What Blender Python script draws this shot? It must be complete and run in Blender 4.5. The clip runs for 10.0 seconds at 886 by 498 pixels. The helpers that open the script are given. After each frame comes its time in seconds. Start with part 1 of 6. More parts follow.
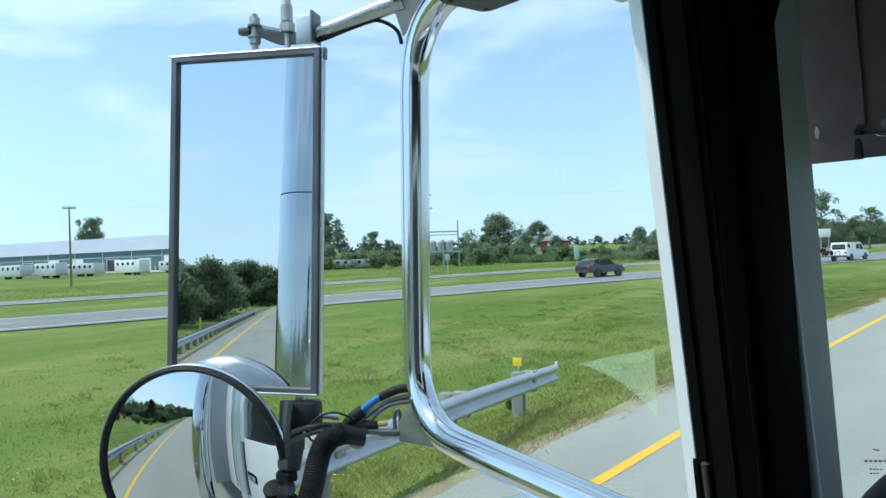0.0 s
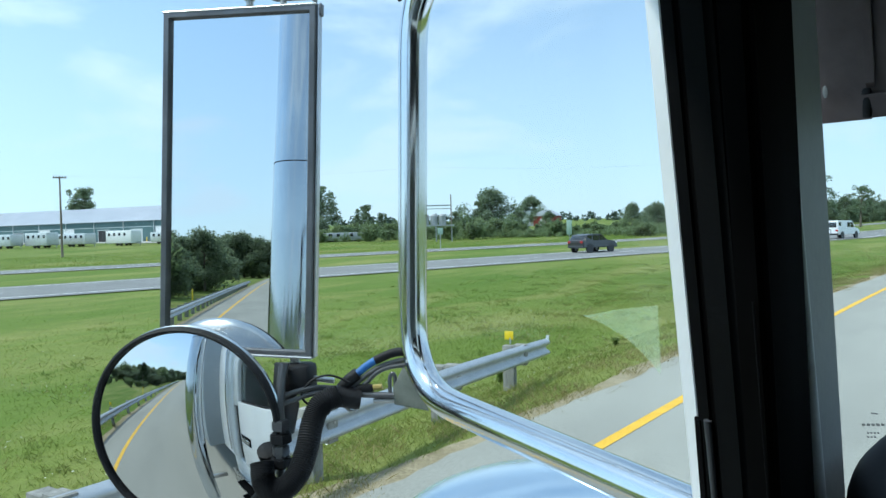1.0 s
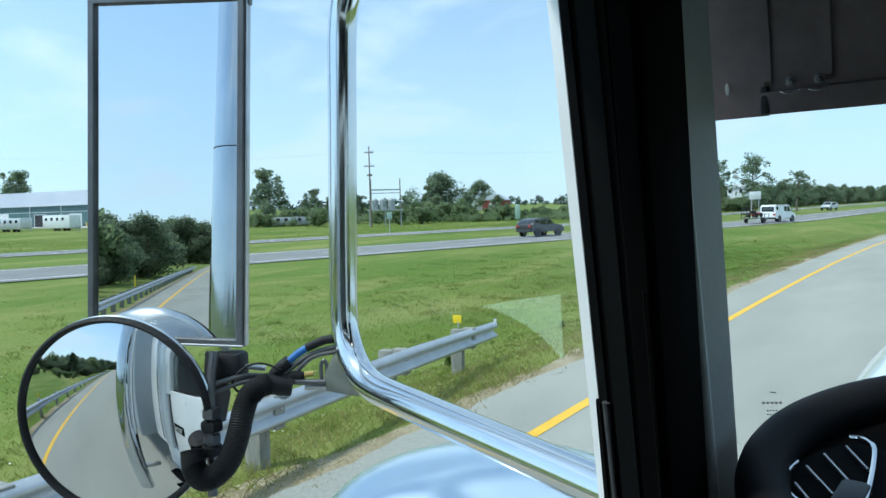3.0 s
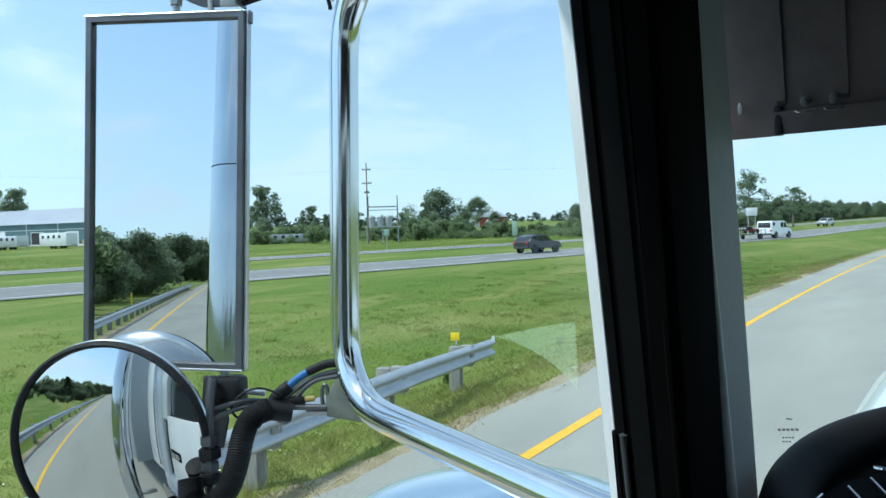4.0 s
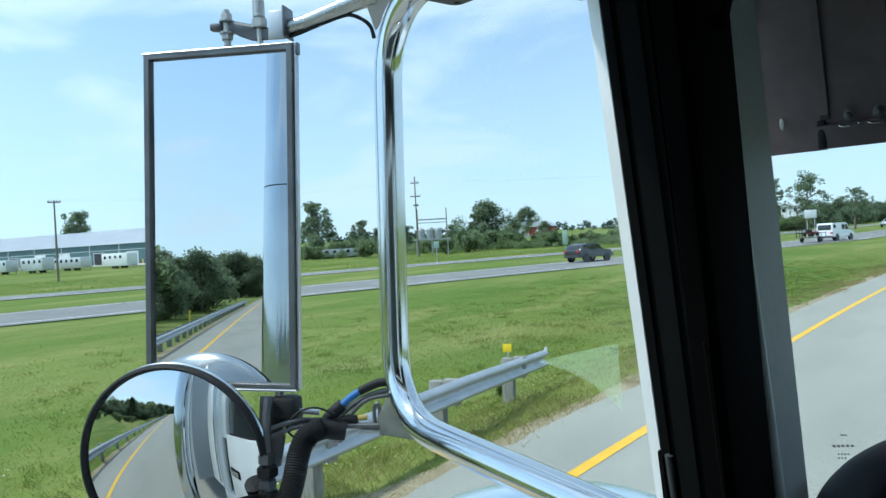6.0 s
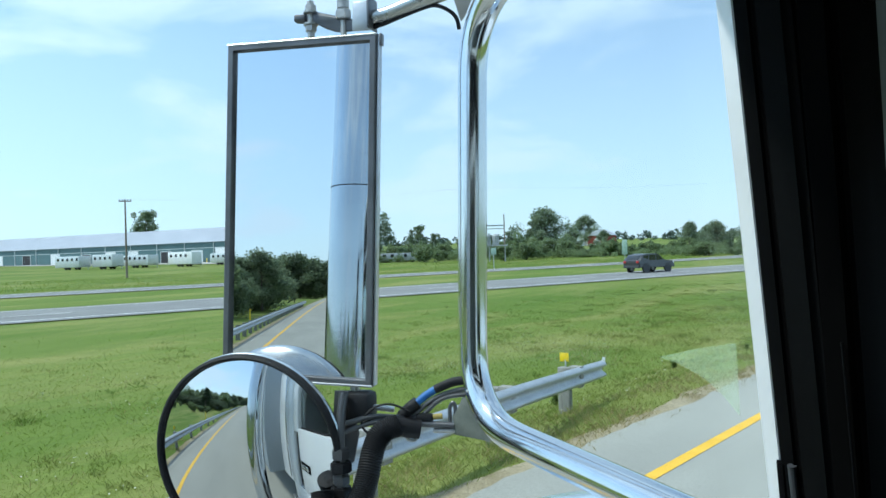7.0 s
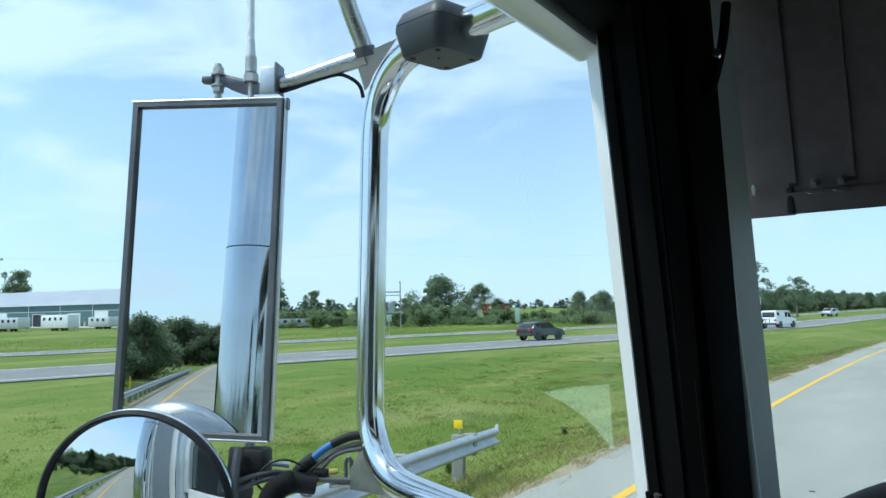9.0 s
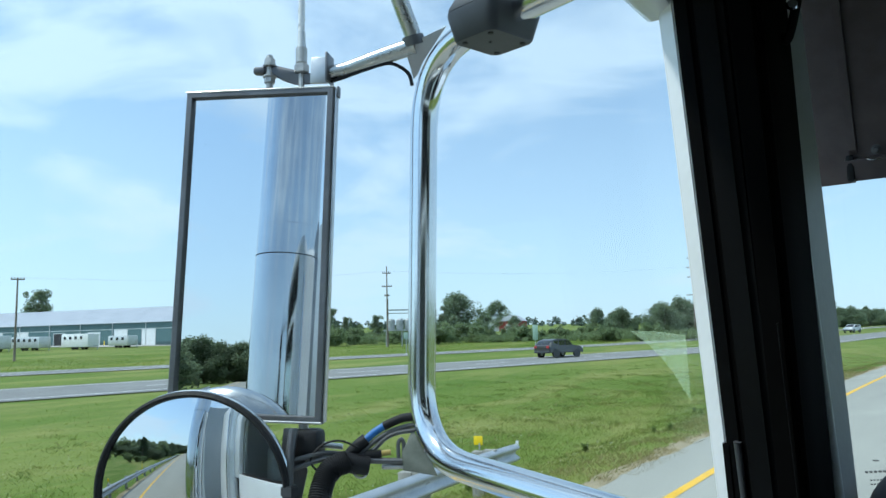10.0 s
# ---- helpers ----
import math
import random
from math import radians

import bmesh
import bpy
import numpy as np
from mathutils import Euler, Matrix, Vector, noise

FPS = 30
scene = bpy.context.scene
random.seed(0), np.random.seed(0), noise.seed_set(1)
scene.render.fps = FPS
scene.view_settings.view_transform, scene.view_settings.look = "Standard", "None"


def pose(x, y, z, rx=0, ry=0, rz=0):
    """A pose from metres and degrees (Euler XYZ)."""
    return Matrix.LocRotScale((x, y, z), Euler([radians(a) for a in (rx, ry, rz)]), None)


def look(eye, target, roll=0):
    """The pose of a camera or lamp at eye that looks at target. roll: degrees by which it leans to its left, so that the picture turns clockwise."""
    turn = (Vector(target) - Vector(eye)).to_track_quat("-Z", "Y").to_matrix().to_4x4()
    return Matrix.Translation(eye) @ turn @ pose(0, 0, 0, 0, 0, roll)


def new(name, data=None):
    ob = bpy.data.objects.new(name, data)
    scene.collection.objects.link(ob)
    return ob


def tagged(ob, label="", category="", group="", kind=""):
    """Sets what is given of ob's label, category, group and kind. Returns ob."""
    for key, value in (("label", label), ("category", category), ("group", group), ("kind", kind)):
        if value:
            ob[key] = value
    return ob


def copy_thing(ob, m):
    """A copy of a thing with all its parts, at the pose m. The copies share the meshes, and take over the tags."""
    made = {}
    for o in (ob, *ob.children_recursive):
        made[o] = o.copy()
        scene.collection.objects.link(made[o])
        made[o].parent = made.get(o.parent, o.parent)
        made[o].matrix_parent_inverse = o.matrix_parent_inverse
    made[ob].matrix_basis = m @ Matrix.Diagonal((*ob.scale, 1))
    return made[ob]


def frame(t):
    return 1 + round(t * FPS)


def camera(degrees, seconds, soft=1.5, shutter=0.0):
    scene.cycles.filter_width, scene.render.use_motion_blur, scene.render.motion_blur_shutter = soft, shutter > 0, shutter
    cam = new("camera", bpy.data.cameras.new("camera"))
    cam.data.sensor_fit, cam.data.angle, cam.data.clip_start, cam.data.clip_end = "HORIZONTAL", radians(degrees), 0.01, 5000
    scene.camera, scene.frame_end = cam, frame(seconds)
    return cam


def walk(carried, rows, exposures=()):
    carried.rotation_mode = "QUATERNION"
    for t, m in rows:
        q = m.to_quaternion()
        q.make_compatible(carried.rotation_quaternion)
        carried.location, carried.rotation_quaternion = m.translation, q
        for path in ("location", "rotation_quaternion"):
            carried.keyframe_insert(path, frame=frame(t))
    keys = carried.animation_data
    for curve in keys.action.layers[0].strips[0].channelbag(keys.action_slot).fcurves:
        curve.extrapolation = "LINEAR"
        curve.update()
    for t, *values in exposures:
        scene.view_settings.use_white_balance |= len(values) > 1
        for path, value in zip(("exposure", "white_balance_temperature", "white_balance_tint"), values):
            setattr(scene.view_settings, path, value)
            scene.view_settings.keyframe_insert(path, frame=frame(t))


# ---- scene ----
cam = camera(61.3, 10.0)

PATH = [
    (0, (-0.028, -0.019, 2.394), (-1.278, 1.542, 2.422), -2.1),
    (0.5, (-0.031, -0.034, 2.397), (-1.3, 1.512, 2.408), -1.4),
    (1, (-0.039, -0.014, 2.381), (-1.275, 1.557, 2.339), -1.5),
    (1.5, (-0.008, 0.02, 2.388), (-1.221, 1.608, 2.322), -2.2),
    (2, (-0.012, -0.015, 2.397), (-1.216, 1.58, 2.323), -2.2),
    (2.5, (-0.025, -0.015, 2.398), (-1.193, 1.606, 2.312), -1.9),
    (2.7, (-0.013, -0.018, 2.394), (-1.153, 1.623, 2.298), -1.4),
    (3.8, (-0.008, 0.008, 2.375), (-1.118, 1.671, 2.320), -1.8),
    (4, (-0.026, -0.003, 2.391), (-1.147, 1.652, 2.348), -1.7),
    (4.5, (0.0, 0.0, 2.4), (-1.139, 1.644, 2.396), -1.5),
    (5, (-0.004, -0.003, 2.401), (-1.171, 1.622, 2.414), -2.2),
    (5.2, (-0.016, -0.011, 2.405), (-1.186, 1.611, 2.414), -2.1),
    (6.3, (-0.013, -0.013, 2.394), (-1.253, 1.557, 2.386), -3.4),
    (6.5, (-0.018, -0.019, 2.385), (-1.255, 1.553, 2.393), -3.2),
    (7, (-0.05, -0.013, 2.39), (-1.394, 1.468, 2.406), -1.7),
    (7.5, (-0.044, -0.013, 2.386), (-1.337, 1.509, 2.487), -1.9),
    (8, (-0.056, -0.031, 2.376), (-1.302, 1.532, 2.404), 0.5),
    (8.5, (-0.039, -0.044, 2.38), (-1.213, 1.573, 2.45), 0.4),
    (9, (-0.029, -0.045, 2.378), (-1.147, 1.603, 2.565), -1.1),
    (9.5, (-0.046, -0.069, 2.352), (-1.176, 1.563, 2.6), -1.6),
    (10, (-0.059, -0.075, 2.336), (-1.209, 1.544, 2.571), -1.3),
]

walk(cam, [(t, look(eye, target, roll)) for t, eye, target, roll in PATH], [(0.0, 0.33, 6000, 4), (8.8, 0.33, 6000, 4), (10.0, 0.24, 6000, 4)])

# ---- world and light ----
SUN_AZ, SUN_EL = radians(-138), radians(57)      # azimuth from the road's heading (+y), negative to the left
world = bpy.data.worlds.new("sky")
scene.world = world
world.use_nodes = True
wt = world.node_tree
wt.nodes.clear()


def lk(tree, a, b):
    tree.links.new(a, b)


w_out = wt.nodes.new("ShaderNodeOutputWorld")
w_bg = wt.nodes.new("ShaderNodeBackground")
w_sky = wt.nodes.new("ShaderNodeTexSky")
w_sky.sky_type = "NISHITA"
w_sky.sun_disc = False
w_sky.sun_elevation = SUN_EL
w_sky.sun_rotation = SUN_AZ
w_sky.air_density = 1.0
w_sky.dust_density = 0.6
w_sky.ozone_density = 1.5
w_co = wt.nodes.new("ShaderNodeTexCoord")
w_map = wt.nodes.new("ShaderNodeMapping")
w_map.inputs["Rotation"].default_value = (radians(4), radians(-12), radians(25))
w_map.inputs["Scale"].default_value = (1.9, 2.1, 5.5)
w_noise = wt.nodes.new("ShaderNodeTexNoise")
w_noise.inputs["Scale"].default_value = 1.7
w_noise.inputs["Detail"].default_value = 8.0
w_noise.inputs["Roughness"].default_value = 0.56
w_noise.inputs["Distortion"].default_value = 0.5
w_ramp = wt.nodes.new("ShaderNodeValToRGB")
w_ramp.color_ramp.elements[0].position = 0.30
w_ramp.color_ramp.elements[1].position = 0.62
w_tint = wt.nodes.new("ShaderNodeMix")
w_tint.data_type = "RGBA"
w_tint.blend_type = "MULTIPLY"
w_tint.inputs["Factor"].default_value = 1.0
w_tint.inputs[7].default_value = (0.79, 1.08, 1.23, 1)
w_mix = wt.nodes.new("ShaderNodeMix")
w_mix.data_type = "RGBA"
w_mix.inputs[7].default_value = (5.1, 6.25, 7.6, 1)
w_sep = wt.nodes.new("ShaderNodeSeparateXYZ")
w_haze = wt.nodes.new("ShaderNodeMapRange")       # haze thickens towards the horizon
w_haze.inputs["From Min"].default_value, w_haze.inputs["From Max"].default_value = 0.0, 0.30
w_haze.inputs["To Min"].default_value, w_haze.inputs["To Max"].default_value = 0.80, 0.42
w_amt = wt.nodes.new("ShaderNodeMath")
w_amt.operation = "MULTIPLY"
w_amt.inputs[1].default_value = 0.92
w_max = wt.nodes.new("ShaderNodeMath")
w_max.operation = "MAXIMUM"
lk(wt, w_co.outputs["Generated"], w_map.inputs["Vector"])
lk(wt, w_co.outputs["Generated"], w_sep.inputs["Vector"])
lk(wt, w_sep.outputs["Z"], w_haze.inputs["Value"])
lk(wt, w_map.outputs["Vector"], w_noise.inputs["Vector"])
lk(wt, w_noise.outputs["Fac"], w_ramp.inputs["Fac"])
lk(wt, w_ramp.outputs["Color"], w_amt.inputs[0])
lk(wt, w_amt.outputs["Value"], w_max.inputs[0])
lk(wt, w_haze.outputs["Result"], w_max.inputs[1])
lk(wt, w_max.outputs["Value"], w_mix.inputs["Factor"])
lk(wt, w_sky.outputs["Color"], w_tint.inputs[6])
lk(wt, w_tint.outputs[2], w_mix.inputs[6])
w_dot = wt.nodes.new("ShaderNodeVectorMath")
w_dot.operation = "DOT_PRODUCT"
w_dot.inputs[1].default_value = (math.sin(SUN_AZ) * 0.8, math.cos(SUN_AZ) * 0.8, 0.6)
w_glare = wt.nodes.new("ShaderNodeMapRange")      # thin cloud is brighter on the sun's side
w_glare.inputs["From Min"].default_value, w_glare.inputs["From Max"].default_value = 0.1, 0.95
w_glare.inputs["To Min"].default_value, w_glare.inputs["To Max"].default_value = 1.0, 1.32
w_mul = wt.nodes.new("ShaderNodeVectorMath")
w_mul.operation = "SCALE"
lk(wt, w_co.outputs["Generated"], w_dot.inputs[0])
lk(wt, w_dot.outputs["Value"], w_glare.inputs["Value"])
lk(wt, w_mix.outputs[2], w_mul.inputs[0])
lk(wt, w_glare.outputs["Result"], w_mul.inputs["Scale"])
lk(wt, w_mul.outputs["Vector"], w_bg.inputs["Color"])
w_bg.inputs["Strength"].default_value = 0.122
lk(wt, w_bg.outputs["Background"], w_out.inputs["Surface"])

sun = new("sun", bpy.data.lights.new("sun", "SUN"))
sun.data.energy = 3.0
sun.data.angle = radians(7)
sun.data.color = (1.0, 0.96, 0.88)
sd = Vector((math.sin(SUN_AZ) * math.cos(SUN_EL), math.cos(SUN_AZ) * math.cos(SUN_EL), math.sin(SUN_EL)))
sun.matrix_world = look(sd * 50, (0, 0, 0))


# ---- materials ----
def mat(name, c1, c2=None, scale=8.0, rough=0.6, metal=0.0, bump=0.0, bscale=None, fine=0.0, rand=0.0, isl=False,
        trans=0.0, stretch=(1, 1, 1), spec=0.5, rough2=None, coat=0.0, c3=None, pscale=0.3):
    m = bpy.data.materials.new(name)
    m.use_nodes = True
    t = m.node_tree
    b = t.nodes["Principled BSDF"]
    b.inputs["Metallic"].default_value = metal
    b.inputs["Roughness"].default_value = rough
    b.inputs["Specular IOR Level"].default_value = spec
    b.inputs["Coat Weight"].default_value = coat
    c2 = c2 or tuple(min(1, v * 1.25) for v in c1)
    co = t.nodes.new("ShaderNodeTexCoord")
    mp = t.nodes.new("ShaderNodeMapping")
    mp.inputs["Scale"].default_value = stretch
    lk(t, co.outputs["Object"], mp.inputs["Vector"])
    n1 = t.nodes.new("ShaderNodeTexNoise")
    n1.inputs["Scale"].default_value = scale
    n1.inputs["Detail"].default_value = 5
    n1.inputs["Roughness"].default_value = 0.6
    lk(t, mp.outputs["Vector"], n1.inputs["Vector"])
    rp = t.nodes.new("ShaderNodeValToRGB")
    rp.color_ramp.elements[0].position, rp.color_ramp.elements[1].position = 0.32, 0.68
    rp.color_ramp.elements[0].color, rp.color_ramp.elements[1].color = (*c1, 1), (*c2, 1)
    lk(t, n1.outputs["Fac"], rp.inputs["Fac"])
    col = rp.outputs["Color"]
    if c3:                       # a third colour in drifts
        n3 = t.nodes.new("ShaderNodeTexNoise")
        n3.inputs["Scale"].default_value = pscale
        n3.inputs["Detail"].default_value = 6
        n3.inputs["Roughness"].default_value = 0.62
        n3.inputs["Distortion"].default_value = 0.6
        lk(t, mp.outputs["Vector"], n3.inputs["Vector"])
        m3 = t.nodes.new("ShaderNodeMapRange")
        m3.inputs["From Min"].default_value, m3.inputs["From Max"].default_value = 0.47, 0.66
        m3.inputs["To Max"].default_value = 0.72
        lk(t, n3.outputs["Fac"], m3.inputs["Value"])
        x3 = t.nodes.new("ShaderNodeMix")
        x3.data_type = "RGBA"
        x3.inputs[7].default_value = (*c3, 1)
        lk(t, m3.outputs["Result"], x3.inputs["Factor"])
        lk(t, col, x3.inputs[6])
        col = x3.outputs[2]
    n2 = t.nodes.new("ShaderNodeTexNoise")
    n2.inputs["Scale"].default_value = bscale or scale * 9
    n2.inputs["Detail"].default_value = 4
    lk(t, mp.outputs["Vector"], n2.inputs["Vector"])
    if fine:
        hs = t.nodes.new("ShaderNodeHueSaturation")
        ma = t.nodes.new("ShaderNodeMapRange")
        ma.inputs["From Min"].default_value, ma.inputs["From Max"].default_value = 0.25, 0.75
        ma.inputs["To Min"].default_value, ma.inputs["To Max"].default_value = 1 - fine, 1 + fine
        lk(t, n2.outputs["Fac"], ma.inputs["Value"])
        lk(t, ma.outputs["Result"], hs.inputs["Value"])
        lk(t, col, hs.inputs["Color"])
        col = hs.outputs["Color"]
    if rand or isl:
        hs = t.nodes.new("ShaderNodeHueSaturation")
        ma = t.nodes.new("ShaderNodeMapRange")
        r = rand or 0.25
        ma.inputs["To Min"].default_value, ma.inputs["To Max"].default_value = 1 - r, 1 + r
        if isl:
            src = t.nodes.new("ShaderNodeNewGeometry").outputs["Random Per Island"]
        else:
            src = t.nodes.new("ShaderNodeObjectInfo").outputs["Random"]
        lk(t, src, ma.inputs["Value"])
        lk(t, ma.outputs["Result"], hs.inputs["Value"])
        lk(t, col, hs.inputs["Color"])
        col = hs.outputs["Color"]
    lk(t, col, b.inputs["Base Color"])
    if rough2 is not None:
        mr = t.nodes.new("ShaderNodeMapRange")
        mr.inputs["From Min"].default_value, mr.inputs["From Max"].default_value = 0.3, 0.7
        mr.inputs["To Min"].default_value, mr.inputs["To Max"].default_value = rough, rough2
        lk(t, n2.outputs["Fac"], mr.inputs["Value"])
        lk(t, mr.outputs["Result"], b.inputs["Roughness"])
    if bump:
        bp = t.nodes.new("ShaderNodeBump")
        bp.inputs["Strength"].default_value = bump
        bp.inputs["Distance"].default_value = 0.01
        lk(t, n2.outputs["Fac"], bp.inputs["Height"])
        lk(t, bp.outputs["Normal"], b.inputs["Normal"])
    if trans:
        tl = t.nodes.new("ShaderNodeBsdfTranslucent")
        lk(t, col, tl.inputs["Color"])
        mx = t.nodes.new("ShaderNodeMixShader")
        mx.inputs["Fac"].default_value = trans
        lk(t, b.outputs["BSDF"], mx.inputs[1])
        lk(t, tl.outputs["BSDF"], mx.inputs[2])
        lk(t, mx.outputs["Shader"], t.nodes["Material Output"].inputs["Surface"])
    return m


def pane_mat(name, tint=(0.96, 0.98, 0.97), gloss=0.006):
    m = bpy.data.materials.new(name)
    m.use_nodes = True
    t = m.node_tree
    t.nodes.remove(t.nodes["Principled BSDF"])
    tr = t.nodes.new("ShaderNodeBsdfTransparent")
    tr.inputs["Color"].default_value = (*tint, 1)
    gl = t.nodes.new("ShaderNodeBsdfGlossy")
    gl.inputs["Roughness"].default_value = 0.01
    fr = t.nodes.new("ShaderNodeLayerWeight")
    fr.inputs["Blend"].default_value = 0.5
    pw = t.nodes.new("ShaderNodeMath")
    pw.operation = "POWER"
    pw.inputs[1].default_value = 4.5
    sc = t.nodes.new("ShaderNodeMath")
    sc.operation = "MULTIPLY_ADD"
    sc.inputs[1].default_value, sc.inputs[2].default_value = 0.08, gloss
    lk(t, fr.outputs["Facing"], pw.inputs[0])
    lk(t, pw.outputs["Value"], sc.inputs[0])
    mx = t.nodes.new("ShaderNodeMixShader")
    lk(t, sc.outputs["Value"], mx.inputs["Fac"])
    lk(t, tr.outputs["BSDF"], mx.inputs[1])
    lk(t, gl.outputs["BSDF"], mx.inputs[2])
    lk(t, mx.outputs["Shader"], t.nodes["Material Output"].inputs["Surface"])
    return m


M_GRASS = mat("meadow_grass", (0.082, 0.142, 0.020), (0.154, 0.194, 0.044), 0.11, 0.9, bump=0.12, bscale=7, stretch=(1, 0.30, 1), fine=0.14, spec=0.1, c3=(0.240, 0.240, 0.080), pscale=0.26)
M_BLADE = mat("grass_blades", (0.130, 0.218, 0.028), (0.240, 0.296, 0.064), 0.11, 0.75, isl=True, rand=0.16, trans=0.62, stretch=(1, 0.30, 1), spec=0.10, c3=(0.350, 0.345, 0.115), pscale=0.26)
M_TUFT = mat("coarse_grass_tufts", (0.105, 0.178, 0.030), (0.200, 0.246, 0.062), 0.3, 0.75, isl=True, rand=0.2, trans=0.6, spec=0.10, c3=(0.26, 0.24, 0.08), pscale=0.5)
M_STRAW = mat("dry_grass", (0.30, 0.25, 0.11), (0.46, 0.39, 0.20), 2.0, 0.85, isl=True, rand=0.25, trans=0.6, spec=0.1)
M_WEED = mat("weed_leaves", (0.15, 0.22, 0.06), (0.24, 0.30, 0.10), 2.0, 0.7, isl=True, rand=0.25, trans=0.6, spec=0.2)
M_FLOWER = mat("flower_white", (0.75, 0.75, 0.68), (0.85, 0.85, 0.75), 5, 0.8)
M_ROAD = mat("worn_asphalt", (0.270, 0.268, 0.236), (0.350, 0.346, 0.302), 0.6, 0.9, bump=0.35, bscale=60, fine=0.24, spec=0.2, stretch=(1, 0.25, 1))
M_HWY = mat("highway_asphalt", (0.185, 0.185, 0.18), (0.24, 0.24, 0.235), 0.3, 0.9, bump=0.2, bscale=20, fine=0.15, spec=0.2)
M_GRAVEL = mat("shoulder_gravel", (0.24, 0.20, 0.12), (0.36, 0.31, 0.21), 1.5, 0.95, bump=0.8, bscale=40, fine=0.4, spec=0.1)
M_YARD = mat("pale_yard_gravel", (0.36, 0.35, 0.32), (0.46, 0.45, 0.41), 0.5, 0.95, bump=0.4, bscale=20, fine=0.2, spec=0.1)
M_YELLOW = mat("yellow_line_paint", (0.68, 0.38, 0.02), (0.80, 0.48, 0.05), 3.0, 0.75, bump=0.4, bscale=50, fine=0.15)
M_WHITELINE = mat("white_line_paint", (0.72, 0.72, 0.70), (0.82, 0.82, 0.80), 3.0, 0.7, fine=0.1)
M_GALV = mat("galvanised_steel", (0.42, 0.44, 0.46), (0.54, 0.56, 0.58), 2.5, 0.42, 0.6, bump=0.15, bscale=25, fine=0.1, rough2=0.6)
M_POST = mat("weathered_timber", (0.21, 0.205, 0.185), (0.33, 0.32, 0.29), 6.0, 0.9, bump=0.6, bscale=30, stretch=(1, 1, 0.2), fine=0.25, rand=0.15)
M_CHROME = mat("polished_chrome", (0.60, 0.61, 0.62), (0.72, 0.73, 0.74), 4.0, 0.09, 1.0, rough2=0.17, bscale=14)
M_DULL = mat("dull_chrome", (0.42, 0.42, 0.40), (0.56, 0.56, 0.54), 9.0, 0.22, 1.0, rough2=0.36, bscale=30, bump=0.03)
# Dull grey with the reflected green of the grass put into the colour.
M_GUSSET = mat("grey_green_plate", (0.13, 0.145, 0.12), (0.19, 0.20, 0.17), 20.0, 0.55, 0.2, fine=0.1)
M_AMBER = mat("dull_yellow_cap", (0.34, 0.25, 0.06), (0.42, 0.32, 0.09), 20.0, 0.5)
M_STACK = mat("stack_chrome", (0.58, 0.62, 0.67), (0.68, 0.72, 0.76), 3.0, 0.07, 1.0, rough2=0.12, bscale=10)
M_STEEL = mat("brushed_stainless", (0.44, 0.44, 0.44), (0.58, 0.58, 0.58), 9.0, 0.28, 1.0, bump=0.1, bscale=70, rough2=0.45)
M_FRAME = mat("dull_steel_frame", (0.115, 0.115, 0.12), (0.18, 0.18, 0.185), 12.0, 0.38, 0.85, bump=0.04, bscale=90, rough2=0.55)
M_BOWL = mat("dull_chrome_bowl", (0.56, 0.57, 0.57), (0.68, 0.69, 0.69), 6.0, 0.16, 1.0, rough2=0.24, bscale=18, bump=0.03)
M_ZINC = mat("zinc_bolt", (0.40, 0.39, 0.37), (0.55, 0.53, 0.50), 40.0, 0.4, 0.9, bump=0.2)
M_RUBBER = mat("black_rubber", (0.009, 0.009, 0.010), (0.016, 0.016, 0.018), 20.0, 0.6, bump=0.15, bscale=150, spec=0.28)
M_GRIP = mat("black_wheel_rim", (0.006, 0.006, 0.007), (0.010, 0.010, 0.011), 6.0, 0.65, bump=0.02, bscale=300, spec=0.12)
M_PLASTIC = mat("dark_grey_plastic", (0.030, 0.032, 0.036), (0.042, 0.045, 0.050), 25.0, 0.5, bump=0.03, bscale=400)
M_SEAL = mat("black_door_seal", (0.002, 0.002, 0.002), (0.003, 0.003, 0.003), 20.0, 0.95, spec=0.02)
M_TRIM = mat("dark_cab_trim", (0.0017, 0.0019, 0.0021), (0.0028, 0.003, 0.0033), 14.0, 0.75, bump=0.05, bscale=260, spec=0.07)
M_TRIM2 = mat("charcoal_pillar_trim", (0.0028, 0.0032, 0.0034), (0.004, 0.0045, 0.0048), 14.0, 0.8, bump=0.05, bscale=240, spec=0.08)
M_GREYTRIM = mat("grey_windscreen_frame", (0.27, 0.288, 0.280), (0.325, 0.343, 0.335), 5.0, 0.55, bump=0.04, bscale=160, fine=0.03)
# Pale weld metal; on the windscreen bead it imitates a highlight.
M_BEAD = mat("pale_rubber_bead", (0.42, 0.45, 0.45), (0.60, 0.63, 0.62), 12.0, 0.4, bump=0.05, bscale=90, fine=0.1)
M_WHITE = mat("white_truck_paint", (0.74, 0.75, 0.75), (0.80, 0.81, 0.81), 3.0, 0.25, coat=0.4, fine=0.03)
M_HOOD = mat("pale_hood_paint", (0.70, 0.74, 0.78), (0.76, 0.80, 0.84), 2.0, 0.18, coat=0.6, fine=0.03)
M_BODY = mat("grey_body_paint", (0.36, 0.40, 0.43), (0.42, 0.46, 0.49), 1.0, 0.35, coat=0.2, fine=0.06)
# Blue of the reflected sky is put into the lid's own colour.
M_LID = mat("pale_blue_lid", (0.50, 0.62, 0.74), (0.56, 0.68, 0.80), 3.0, 0.22, 0.35, coat=0.5, fine=0.03)
M_VISOR = mat("brown_visor_underside", (0.085, 0.066, 0.064), (0.135, 0.108, 0.105), 5.0, 0.34, 0.2, bump=0.12, bscale=60, fine=0.15)
